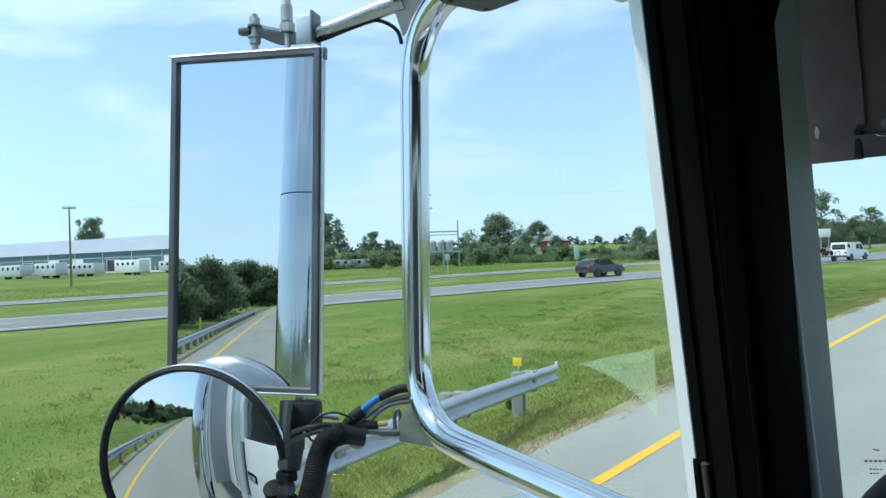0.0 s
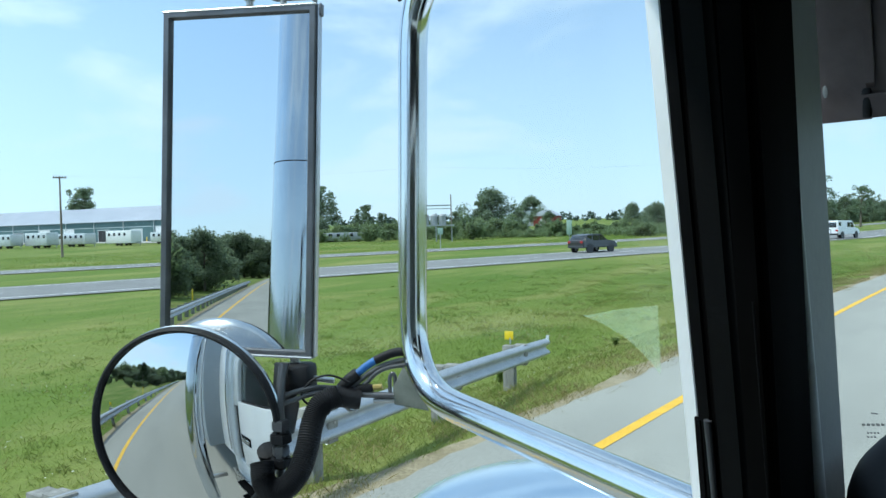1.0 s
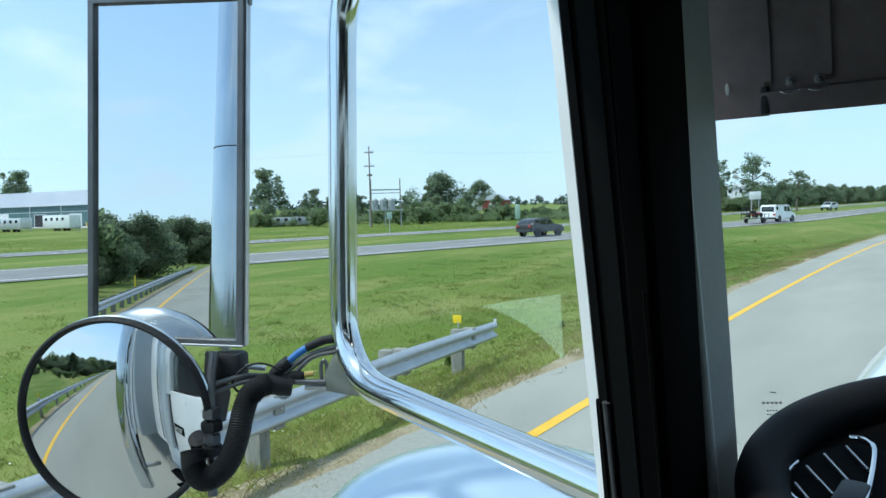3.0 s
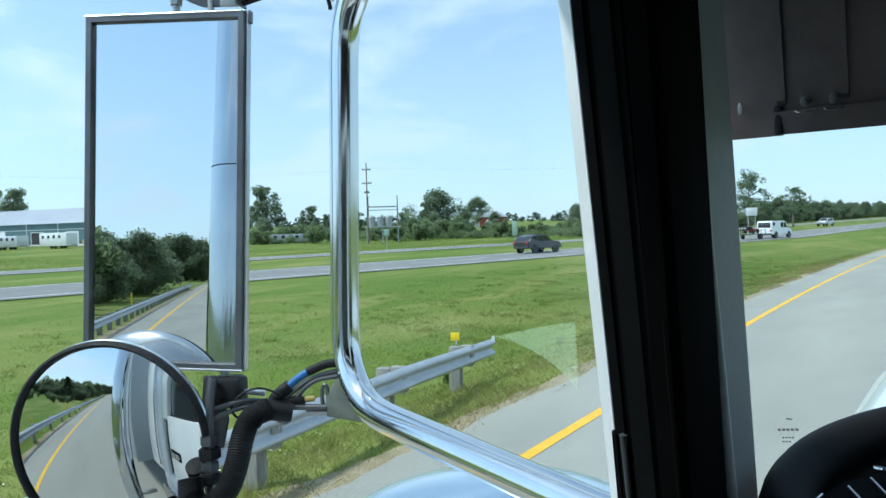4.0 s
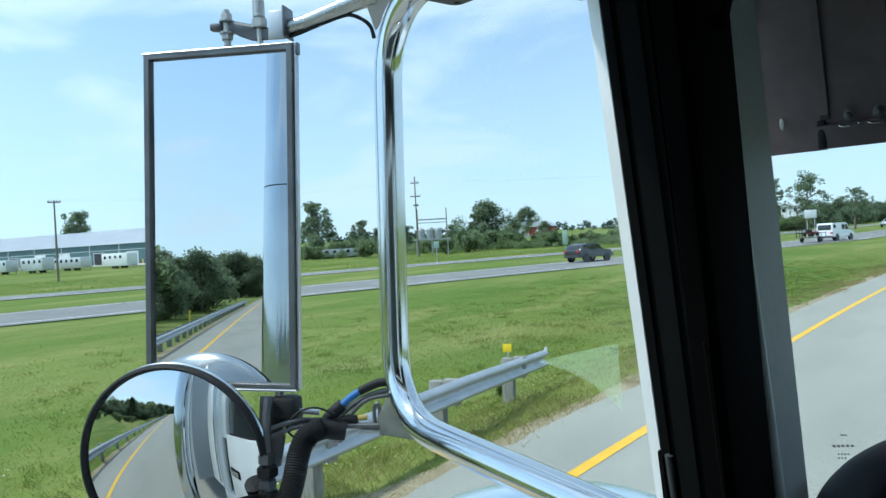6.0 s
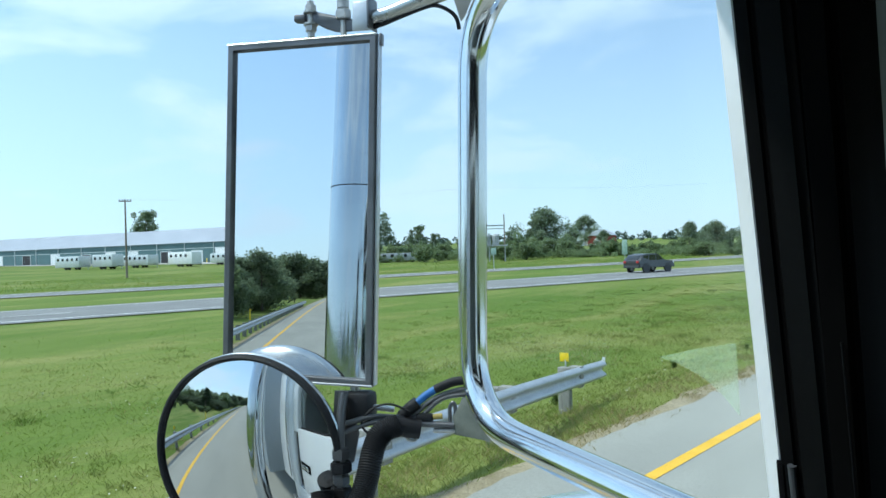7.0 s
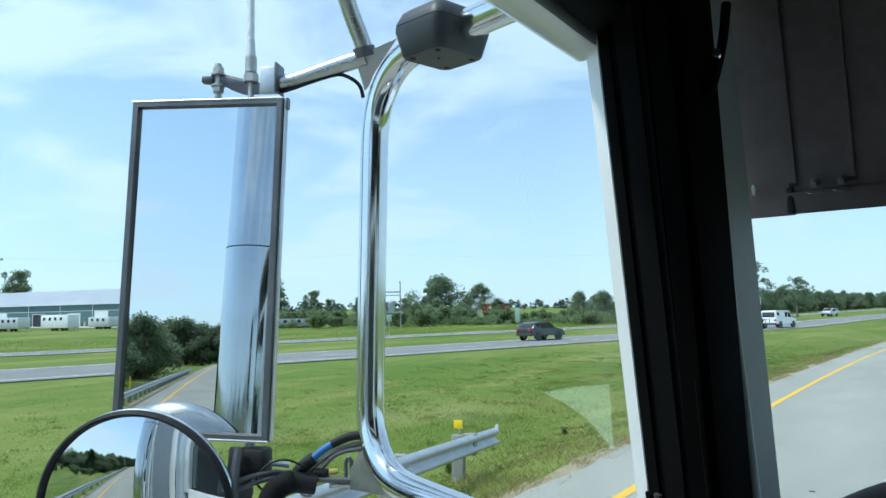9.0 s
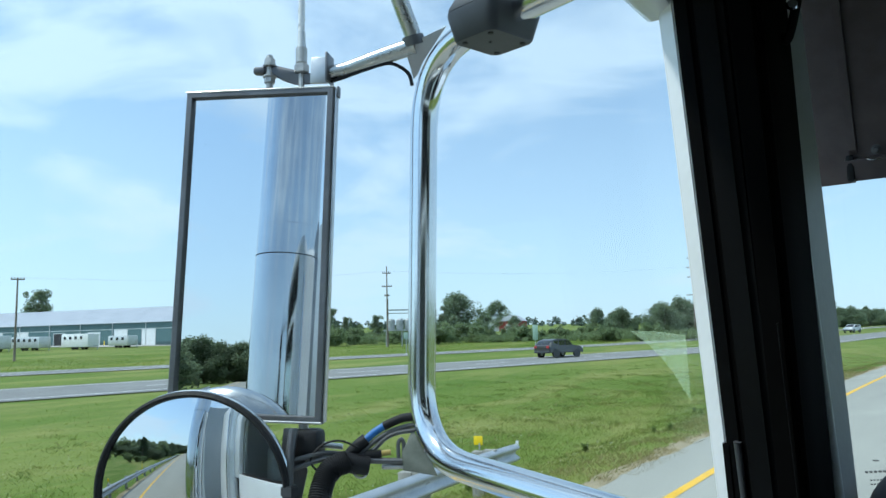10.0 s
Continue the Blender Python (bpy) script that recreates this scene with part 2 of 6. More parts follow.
M_LINING = mat("grey_cab_lining", (0.34, 0.34, 0.33), (0.42, 0.42, 0.41), 9.0, 0.85, bump=0.1, bscale=90, spec=0.2)
M_HEAD = mat("dark_roof_lining", (0.055, 0.055, 0.055), (0.08, 0.08, 0.08), 9.0, 0.9, bump=0.1, bscale=90, spec=0.1)
M_LINE = mat("weathered_line_wire", (0.20, 0.21, 0.22), (0.26, 0.27, 0.28), 30.0, 0.5)
M_WIRE = mat("wire_sheath_grey", (0.07, 0.07, 0.072), (0.11, 0.11, 0.112), 30.0, 0.5)
M_BLUE = mat("blue_tape", (0.02, 0.12, 0.36), (0.03, 0.16, 0.45), 30.0, 0.5)
M_MARK = mat("glass_marking", (0.10, 0.11, 0.11), (0.16, 0.17, 0.17), 30.0, 0.7)
M_GLASS = pane_mat("clear_cab_glass")
# See-through pale colour that imitates a reflection in the door window.
M_SHEEN = bpy.data.materials.new("pale_film")
M_SHEEN.use_nodes = True
_t = M_SHEEN.node_tree
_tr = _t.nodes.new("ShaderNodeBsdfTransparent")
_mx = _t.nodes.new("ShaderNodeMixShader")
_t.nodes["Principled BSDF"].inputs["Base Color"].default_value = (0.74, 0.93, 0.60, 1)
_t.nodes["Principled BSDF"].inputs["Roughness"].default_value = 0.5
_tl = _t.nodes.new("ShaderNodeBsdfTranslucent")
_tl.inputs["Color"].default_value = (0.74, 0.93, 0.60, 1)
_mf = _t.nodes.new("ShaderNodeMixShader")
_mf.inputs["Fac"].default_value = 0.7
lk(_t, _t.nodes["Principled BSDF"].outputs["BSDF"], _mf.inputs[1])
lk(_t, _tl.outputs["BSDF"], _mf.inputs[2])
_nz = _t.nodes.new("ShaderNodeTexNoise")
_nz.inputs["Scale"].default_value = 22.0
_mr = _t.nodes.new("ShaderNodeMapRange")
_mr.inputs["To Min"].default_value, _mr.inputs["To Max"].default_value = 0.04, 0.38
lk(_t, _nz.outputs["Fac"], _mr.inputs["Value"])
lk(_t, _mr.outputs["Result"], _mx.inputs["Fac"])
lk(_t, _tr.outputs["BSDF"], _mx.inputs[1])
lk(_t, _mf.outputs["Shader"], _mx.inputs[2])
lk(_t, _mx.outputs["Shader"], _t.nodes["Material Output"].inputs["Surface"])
M_CARGLASS = mat("dark_car_glass", (0.015, 0.018, 0.02), (0.03, 0.033, 0.036), 4.0, 0.05, spec=0.8)
M_BARK = mat("tree_bark", (0.10, 0.085, 0.065), (0.18, 0.155, 0.125), 3.0, 0.95, bump=0.7, bscale=12)
# Leaf colour greyed and lightened to stand in for haze over the trees.
M_LEAF = mat("broad_leaves", (0.165, 0.225, 0.135), (0.270, 0.325, 0.205), 0.25, 0.65, isl=True, rand=0.26, trans=0.68, spec=0.2)
M_LEAF2 = mat("shrub_leaves", (0.160, 0.225, 0.105), (0.255, 0.310, 0.160), 0.2, 0.7, isl=True, rand=0.28, trans=0.62, spec=0.2)
M_THICKET = mat("thicket_leaves", (0.095, 0.125, 0.075), (0.150, 0.185, 0.110), 0.3, 0.8, isl=True, rand=0.32, trans=0.5, spec=0.15)
M_NEEDLE = mat("pine_needles", (0.018, 0.040, 0.016), (0.055, 0.085, 0.032), 0.5, 0.7, isl=True, rand=0.5, trans=0.15, spec=0.2)
# Distance haze is put into this leaf colour as a slight blue shift.
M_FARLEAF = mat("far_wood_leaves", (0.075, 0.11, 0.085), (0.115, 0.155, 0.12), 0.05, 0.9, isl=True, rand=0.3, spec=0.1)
M_TEAL = mat("teal_sheet_metal", (0.075, 0.14, 0.145), (0.095, 0.17, 0.175), 0.4, 0.55, 0.1, bump=0.1, bscale=8, fine=0.1)
M_ROOF = mat("pale_metal_roof", (0.37, 0.39, 0.43), (0.45, 0.47, 0.51), 0.3, 0.5, 0.2, bump=0.1, bscale=6, fine=0.06)
M_DARKTEAL = mat("dark_teal_wainscot", (0.05, 0.085, 0.09), (0.065, 0.11, 0.115), 0.5, 0.6, fine=0.1)
M_DOORW = mat("white_door_panel", (0.70, 0.71, 0.71), (0.78, 0.79, 0.79), 1.0, 0.5, fine=0.05)
# Dark colour standing in for the shade inside doorways.
M_OPEN = mat("dark_doorway_inside", (0.02, 0.02, 0.022), (0.04, 0.04, 0.042), 1.0, 0.8)
M_TIMBER = mat("utility_pole_timber", (0.16, 0.13, 0.10), (0.25, 0.21, 0.17), 2.0, 0.9, bump=0.5, bscale=14, stretch=(1, 1, 0.15))
M_GREYMETAL = mat("grey_substation_steel", (0.30, 0.32, 0.33), (0.42, 0.44, 0.45), 2.0, 0.6, 0.3)
M_SIGN = mat("sign_back_aluminium", (0.55, 0.57, 0.57), (0.65, 0.67, 0.67), 2.0, 0.5, 0.4, fine=0.06)
M_REFLECT = mat("yellow_reflector", (0.80, 0.55, 0.01), (0.85, 0.62, 0.02), 10.0, 0.35)
M_BARNRED = mat("red_barn_boards", (0.20, 0.04, 0.03), (0.28, 0.06, 0.045), 1.0, 0.8, fine=0.15)
M_MIRROR = bpy.data.materials.new("mirror_glass")
M_MIRROR.use_nodes = True
_b = M_MIRROR.node_tree.nodes["Principled BSDF"]
_b.inputs["Base Color"].default_value = (0.66, 0.67, 0.68, 1)
_b.inputs["Metallic"].default_value = 1.0
_b.inputs["Roughness"].default_value = 0.0


def paint(name, c):
    return mat(name, c, tuple(v * 1.1 for v in c), 2.0, 0.3, coat=0.4, fine=0.03)


# ---- mesh helpers ----
def thing(name, at=(0, 0, 0), label="", category="", group="", kind="", m=None):
    ob = new(name)
    ob.empty_display_size = 0.1
    ob.matrix_basis = m if m is not None else Matrix.Translation(at)
    return tagged(ob, label, category, group, kind)


def smooth(me, angle=35):
    me.polygons.foreach_set("use_smooth", [True] * len(me.polygons))
    me.set_sharp_from_angle(angle=radians(angle))


def part(name, bm, material, parent=None, label="", soft=True, kind=""):
    me = bpy.data.meshes.new(name)
    bm.normal_update()
    bm.to_mesh(me)
    bm.free()
    me.materials.append(material)
    if soft:
        smooth(me)
    ob = new(name, me)
    if parent is not None:
        ob.parent = parent
    return tagged(ob, label, kind=kind)


def again(ob, m, parent=None):
    """Another object on the same mesh."""
    o = new(ob.name.split(".")[0], ob.data)
    o.parent = parent if parent is not None else ob.parent
    o.matrix_basis = m
    return o


def raw(name, verts, faces, material, parent=None, label="", soft=False, kind=""):
    me = bpy.data.meshes.new(name)
    me.from_pydata(verts, [], faces)
    me.update()
    me.materials.append(material)
    if soft:
        smooth(me)
    ob = new(name, me)
    if parent is not None:
        ob.parent = parent
    return tagged(ob, label, kind=kind)


def box(size, at=(0, 0, 0), bevel=0.0, m=None, bm=None, seg=2):
    bm = bm or bmesh.new()
    out = bmesh.ops.create_cube(bm, size=1.0)
    vs = out["verts"]
    bmesh.ops.scale(bm, vec=size, verts=vs)
    if bevel:
        es = list({e for v in vs for e in v.link_edges})
        r = bmesh.ops.bevel(bm, geom=es, offset=bevel, segments=seg, affect="EDGES", profile=0.5)
        vs = list({v for f_ in r["faces"] for v in f_.verts} | {v for v in vs if v.is_valid})
    bmesh.ops.transform(bm, matrix=Matrix.Translation(at) @ (m or Matrix()), verts=vs)
    return bm


def cyl(r, h, at=(0, 0, 0), r2=None, n=20, m=None, bm=None, bevel=0.0):
    bm = bm or bmesh.new()
    out = bmesh.ops.create_cone(bm, cap_ends=True, segments=n, radius1=r, radius2=r if r2 is None else r2, depth=h)
    vs = out["verts"]
    if bevel:
        es = [e for e in {e for v in vs for e in v.link_edges} if len(e.link_faces) == 2 and max(len(f_.verts) for f_ in e.link_faces) > 4]
        q = bmesh.ops.bevel(bm, geom=es, offset=bevel, segments=2, affect="EDGES")
        vs = list({v for f_ in q["faces"] for v in f_.verts} | {v for v in vs if v.is_valid})
    bmesh.ops.transform(bm, matrix=Matrix.Translation(at) @ (m or Matrix()), verts=vs)
    return bm


def spline(pts, per=8):
    pts = [Vector(p) for p in pts]
    out = []
    for i in range(len(pts) - 1):
        p0, p1, p2, p3 = pts[max(i - 1, 0)], pts[i], pts[i + 1], pts[min(i + 2, len(pts) - 1)]
        for k in range(per):
            t = k / per
            out.append(0.5 * ((2 * p1) + (p2 - p0) * t + (2 * p0 - 5 * p1 + 4 * p2 - p3) * t * t + (3 * p1 - p0 - 3 * p2 + p3) * t ** 3))
    out.append(pts[-1])
    return out


def tube(pts, r, n=14, per=8, bm=None, curve=True, ribs=0.0, draw=0.0):
    bm = bm or bmesh.new()
    rd_ = random.Random(n)
    marks = [1 + draw * rd_.uniform(-1, 1) for _ in range(n)]      # faint lengthwise drawing marks
    ps = spline(pts, per) if curve else [Vector(p) for p in pts]
    rings, up = [], None
    for i, p in enumerate(ps):
        d = (ps[min(i + 1, len(ps) - 1)] - ps[max(i - 1, 0)]).normalized()
        if up is None:
            up = d.orthogonal().normalized()
        up = (up - d * up.dot(d)).normalized()
        side = d.cross(up)
        rr = r(i / (len(ps) - 1)) if callable(r) else r
        if ribs:
            rr *= 1 + ribs * (1 if i % 2 else -1)
        rings.append([bm.verts.new(p + (up * math.cos(a) + side * math.sin(a)) * rr * marks[k]) for k, a in ((k, 2 * math.pi * k / n) for k in range(n))])
    for a, b in zip(rings, rings[1:]):
        for k in range(n):
            bm.faces.new((a[k], a[(k + 1) % n], b[(k + 1) % n], b[k]))
    bm.faces.new(rings[0][::-1])
    bm.faces.new(rings[-1])
    return bm


def lathe(profile, n=48, bm=None, m=None):
    """Turns a list of (radius, height) round z."""
    bm = bm or bmesh.new()
    rings = []
    for r, z in profile:
        if r < 1e-6:
            rings.append([bm.verts.new((0, 0, z))])
        else:
            rings.append([bm.verts.new((r * math.cos(a), r * math.sin(a), z)) for a in (2 * math.pi * k / n for k in range(n))])
    for a, b in zip(rings, rings[1:]):
        for k in range(n):
            q = [a[k % len(a)], a[(k + 1) % len(a)], b[(k + 1) % len(b)], b[k % len(b)]]
            q = [v for i, v in enumerate(q) if v not in q[:i]]
            if len(q) > 2:
                bm.faces.new(q)
    if m is not None:
        bmesh.ops.transform(bm, matrix=m, verts=bm.verts)
    return bm


def prism(poly, depth, bevel=0.0, m=None):
    """A polygon in x, y, extruded from z = 0 by depth."""
    bm = bmesh.new()
    vs = [bm.verts.new((x, y, 0)) for x, y in poly]
    f_ = bm.faces.new(vs)
    ex = bmesh.ops.extrude_face_region(bm, geom=[f_])
    bmesh.ops.translate(bm, vec=(0, 0, depth), verts=[v for v in ex["geom"] if isinstance(v, bmesh.types.BMVert)])
    bmesh.ops.recalc_face_normals(bm, faces=bm.faces)
    if bevel:
        bmesh.ops.bevel(bm, geom=list(bm.edges), offset=bevel, segments=2, affect="EDGES")
    if m is not None:
        bmesh.ops.transform(bm, matrix=m, verts=bm.verts)
    return bm


def axes(origin, x, z):
    """A pose with its x and z axes along the given ways."""
    z = Vector(z).normalized()
    x = Vector(x)
    x = (x - z * x.dot(z)).normalized()
    y = z.cross(x)
    return Matrix(((x.x, y.x, z.x, origin[0]), (x.y, y.y, z.y, origin[1]), (x.z, y.z, z.z, origin[2]), (0, 0, 0, 1)))


def along(a, b):
    """The pose at a's and b's middle with z from a to b."""
    a, b = Vector(a), Vector(b)
    d = b - a
    return axes((a + b) / 2, d.orthogonal(), d), d.length


# ---- the lie of the land ----
def ramp_x(y):
    """How far the ramp's line swings from straight ahead: a little left, then a long bend to the right."""
    swing = -0.084 * math.log(1 + math.exp(max(-40.0, min(40.0, y / 2))))
    if y > 40:
        swing = -0.042 * y
    if y < 0:
        return swing + 0.00009 * y * y
    if y < 60:
        return swing + 0.00072 * y * y
    return -0.042 * 60 + 0.00072 * 3600 + 0.0444 * (y - 60)


HWY_SLOPE = 0.24
NEAR, FAR = -38.6, -61.5            # the carriageways' nearer edges abreast of the cab


def hwy_x(y, a):
    return a + HWY_SLOPE * min(y, 100) + 0.08 * max(0, y - 100)


def land(x, y):
    """The ground's height: flat by the ramp, a shallow swale, then rising gently away from it."""
    u = ramp_x(y) - 5.4 - x
    hill = 0.16 * noise.noise((x * 0.06, y * 0.06, 0)) + 0.05 * noise.noise((x * 0.4, y * 0.4, 3))
    if u < 0:
        r = x - ramp_x(y) - 6.0
        return -0.03 if r < 0 else -0.03 - 0.5 * min(r / 6, 1) + hill * min(1, r / 4)
    f_ = min(1, u / 4.2)
    f_ = f_ * f_ * (3 - 2 * f_)
    z = -0.03 + f_ * (-0.55 + 0.013 * u + 0.0095 * max(0, y))
    z -= 0.22 * min(1, u) * math.exp(-((u - 2.2) / 1.8) ** 2)
    h = x - hwy_x(y, NEAR)
    k = min(1, max(0, abs(h + 14) - 22) / 5) * min(1, u / 3)
    return z + hill * k


def sheet(name, xs_of, ys, z, material, label, parent=None):
    vs, fs = [], []
    for y in ys:
        for x in xs_of(y):
            vs.append((x, y, z(x, y)))
    n = len(xs_of(ys[0]))
    for j in range(len(ys) - 1):
        for i in range(n - 1):
            fs.append((j * n + i, j * n + i + 1, (j + 1) * n + i + 1, (j + 1) * n + i))
    return raw(name, vs, fs, material, parent, label, soft=True, kind="structure")


def spaced(a, b, near, far):
    """Numbers from a to b, dense round nought and thin far away."""
    out, v = [0.0], 0.0
    while v < b:
        v += near + abs(v) * far
        out.append(min(v, b))
    v = 0.0
    while v > a:
        v -= near + abs(v) * far
        out.insert(0, max(v, a))
    return out


gx, gy = spaced(-2600, 2600, 0.7, 0.035), spaced(-2600, 3200, 0.7, 0.03)
tagged(sheet("ground", lambda y: gx, gy, land, M_GRASS, "rough green meadow reaching to the horizon"), category="ground")
ry = [-220 + 4 * i for i in range(52)] + [-12 + 0.3 * i for i in range(210)] + [52 + 8 * i for i in range(42)]
tagged(sheet("road", lambda y: [ramp_x(y) + v for v in (-4.70 + 0.10 * noise.noise((0, y * 0.5, 0)) + 0.09 * noise.noise((0, y * 2.3, 7)), -3, 0, 3, 5.4)], ry, lambda x, y: 0.0, M_ROAD,
             "pale worn asphalt slip road with a narrow shoulder"), category="road")
tagged(sheet("gravel_verge", lambda y: [ramp_x(y) + v for v in (-5.04 + 0.3 * noise.noise((5, y * 0.35, 0)) + 0.14 * noise.noise((5, y * 1.9, 3)), -4.4)], ry, lambda x, y: -0.012, M_GRAVEL,
             "thin dry earth strip beside the asphalt"), category="verge")
tagged(sheet("edge_line_yellow", lambda y: [ramp_x(y) + v for v in (-3.575, -3.425)], ry, lambda x, y: 0.005, M_YELLOW,
             "solid yellow edge line painted on asphalt"), category="road marking")
tagged(sheet("edge_line_white", lambda y: [ramp_x(y) + v for v in (2.6, 2.75)], ry, lambda x, y: 0.005, M_WHITELINE,
             "solid white edge line painted on asphalt"), category="road marking")
hy = [-300 + 10 * i for i in range(90)]
for nm, a, wide, lb in (("highway_near", NEAR, 8.8, "near carriageway of a grey highway beyond the meadow"),
                        ("highway_far", FAR, 5.6, "far carriageway of a grey highway behind a grass median")):
    tagged(sheet(nm, lambda y: [hwy_x(y, a) - v for v in (wide, wide * 0.6, wide * 0.3, 0)], hy, lambda x, y: land(x, y) + 0.05, M_HWY, lb), category="road")
    vs, fs = [], []
    for y in range(-120, 400, 12):
        i = len(vs)
        vs += [(hwy_x(y + dy, a) - wide * 0.48 + dx, y + dy, land(hwy_x(y, a) - wide * 0.48, y + dy) + 0.058) for dy, dx in ((0, -0.07), (0, 0.07), (3.2, 0.07), (3.2, -0.07))]
        fs.append((i, i + 1, i + 2, i + 3))
    tagged(raw("lane_dashes", vs, fs, M_WHITELINE, kind="structure", label="broken white lane line on the highway"), category="road marking")
    for v in (1.0, wide - 0.7):
        tagged(sheet("highway_edge_line", lambda y: [hwy_x(y, a) - v + d for d in (-0.07, 0.07)], hy, lambda x, y: land(x, y) + 0.057, M_WHITELINE,
                     "white edge line of the highway"), category="road marking")

# ---- the truck: cab ----
cab = thing("truck_cab", (0.7, -0.1, 0.0), "white conventional truck cab with dark trim, standing on the slip road", "truck")
CABM = Matrix.Translation((-0.7, 0.1, 0.0))


def cabpart(name, bm, material, label="", parent=None, soft=True):
    bmesh.ops.transform(bm, matrix=CABM, verts=bm.verts)
    return part(name, bm, material, parent or cab, label, soft)


def lean(poly, z0, z1, k=-0.2, bevel=0.0, kx=0.0):
    """A plan at eye height run up and down along the windscreen pillar's slope."""
    bm = bmesh.new()
    ring = []
    for z in (z0, (z0 + z1) / 2, z1):
        ring.append([bm.verts.new((x + kx * (z - 2.4), y + k * (z - 2.4), z)) for x, y in poly])
    n = len(poly)
    for a, b in zip(ring, ring[1:]):
        for i in range(n):
            bm.faces.new((a[i], a[(i + 1) % n], b[(i + 1) % n], b[i]))
    bm.faces.new(ring[0][::-1])
    bm.faces.new(ring[-1])
    bmesh.ops.recalc_face_normals(bm, faces=bm.faces)
    if bevel:
        es = [e for e in bm.edges if abs(e.verts[0].co.z - e.verts[1].co.z) > 0.01]
        bmesh.ops.bevel(bm, geom=es, offset=bevel, segments=3, affect="EDGES")
    return bm


cabpart("outer_pillar", lean([(-0.2165, 0.4315), (-0.2030, 0.4205), (-0.173, 0.448), (-0.191, 0.502), (-0.227, 0.484)], 1.7, 2.60, bevel=0.002), M_WHITE, "white painted outer pillar")
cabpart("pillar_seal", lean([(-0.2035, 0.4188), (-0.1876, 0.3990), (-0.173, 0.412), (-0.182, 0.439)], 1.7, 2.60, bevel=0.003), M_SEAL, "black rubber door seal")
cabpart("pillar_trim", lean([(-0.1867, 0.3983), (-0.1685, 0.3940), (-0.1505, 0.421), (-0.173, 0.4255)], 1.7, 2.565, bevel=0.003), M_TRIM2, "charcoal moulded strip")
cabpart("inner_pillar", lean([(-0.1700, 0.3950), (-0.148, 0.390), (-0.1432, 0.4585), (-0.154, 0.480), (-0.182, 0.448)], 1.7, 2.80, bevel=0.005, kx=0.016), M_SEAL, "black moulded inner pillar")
cabpart("windscreen_frame", lean([(-0.1484, 0.4610), (-0.1418, 0.5200), (-0.165, 0.522), (-0.162, 0.470)], 1.7, 2.80, -0.215, 0.002), M_GREYTRIM, "grey painted windscreen reveal")
# rubber bead along the reveal, its highlight put into a pale colour
cabpart("windscreen_seal", tube([(-0.1466 + 0.0011 * math.sin(9 * z + 2), 0.4640 - 0.212 * (z - 2.4), z) for z in (1.90 + 0.04 * k for k in range(15))], lambda q: 0.0042 * (1.1 - 0.8 * q ** 3), 12, 3), M_BEAD, "rubber bead coloured pale for its highlight")
# the seal thickens at the foot of the window; its ridge is lightened as a highlight
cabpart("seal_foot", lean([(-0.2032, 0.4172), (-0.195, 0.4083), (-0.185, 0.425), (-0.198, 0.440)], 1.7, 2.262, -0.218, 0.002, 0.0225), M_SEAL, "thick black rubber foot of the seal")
cabpart("seal_ridge", tube([(-0.1905, 0.4012 - 0.2 * (z - 2.4), z) for z in (2.266, 2.260, 2.22, 2.15, 2.05, 1.95)], lambda q: 0.0026 - 0.0016 * q, 10, 4), M_PLASTIC, "rubber ridge in a lighter grey for its highlight")
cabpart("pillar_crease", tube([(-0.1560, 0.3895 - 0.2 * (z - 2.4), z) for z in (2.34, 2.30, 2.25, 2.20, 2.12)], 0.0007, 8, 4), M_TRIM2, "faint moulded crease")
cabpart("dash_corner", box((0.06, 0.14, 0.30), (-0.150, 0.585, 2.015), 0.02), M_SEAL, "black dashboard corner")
# coat hook high on the pillar
cabpart("coat_hook", tube([(-0.1292, 0.4102, 2.5630), (-0.1310, 0.4048, 2.5400), (-0.1346, 0.4021, 2.5220), (-0.1391, 0.4048, 2.5112), (-0.1427, 0.4120, 2.5160)], 0.0028, 10, 6), M_TRIM2, "small black hook")
cabpart("hook_stud", lathe([(0.0035, 0), (0.003, 0.002), (0, 0.003)], 12, m=axes((-0.1342, 0.3990, 2.5297), (1, 0, 0), (0.3, -0.9, 0.2))), M_CHROME, "bright stud")
# header over the door window, roof and lining
bm = box((0.024, 1.20, 0.045), (-0.2165, -0.185, 2.5705), 0.004)
cabpart("door_header", bm, M_WHITE, "white painted door frame")
bm = box((0.030, 1.20, 0.06), (-0.189, -0.190, 2.583), 0.006)
cabpart("header_lining", bm, M_TRIM)
cabpart("roof_lining", box((2.06, 1.60, 0.05), (0.815, -0.19, 2.76), 0.01), M_HEAD)
cabpart("lining_edge", box((0.05, 1.40, 0.20), (-0.180, -0.20, 2.69), 0.01), M_TRIM)
cabpart("roof", box((2.16, 1.75, 0.08), (0.815, -0.16, 2.84), 0.035), M_WHITE, "white painted cab roof")
# door and the wall below the window
bm = box((0.05, 1.17, 0.76), (-0.245, -0.12, 1.62), 0.015)
cabpart("door_skin", bm, M_WHITE, "white painted door")
cabpart("door_lining", box((0.03, 1.10, 0.62), (-0.203, -0.12, 1.66), 0.01), M_LINING)
cabpart("window_sill_rubber", box((0.018, 1.10, 0.014), (-0.243, -0.11, 2.007), 0.003), M_RUBBER)
h = cabpart("door_handle", box((0.022, 0.15, 0.05), (-0.280, -0.57, 1.62), 0.01), M_CHROME, "chrome pull handle")
cabpart("handle_cup", box((0.01, 0.19, 0.09), (-0.272, -0.57, 1.62), 0.004), M_TRIM2, "", h)
cabpart("rear_pillar", box((0.05, 0.14, 0.66), (-0.240, -0.775, 2.28), 0.012), M_WHITE)
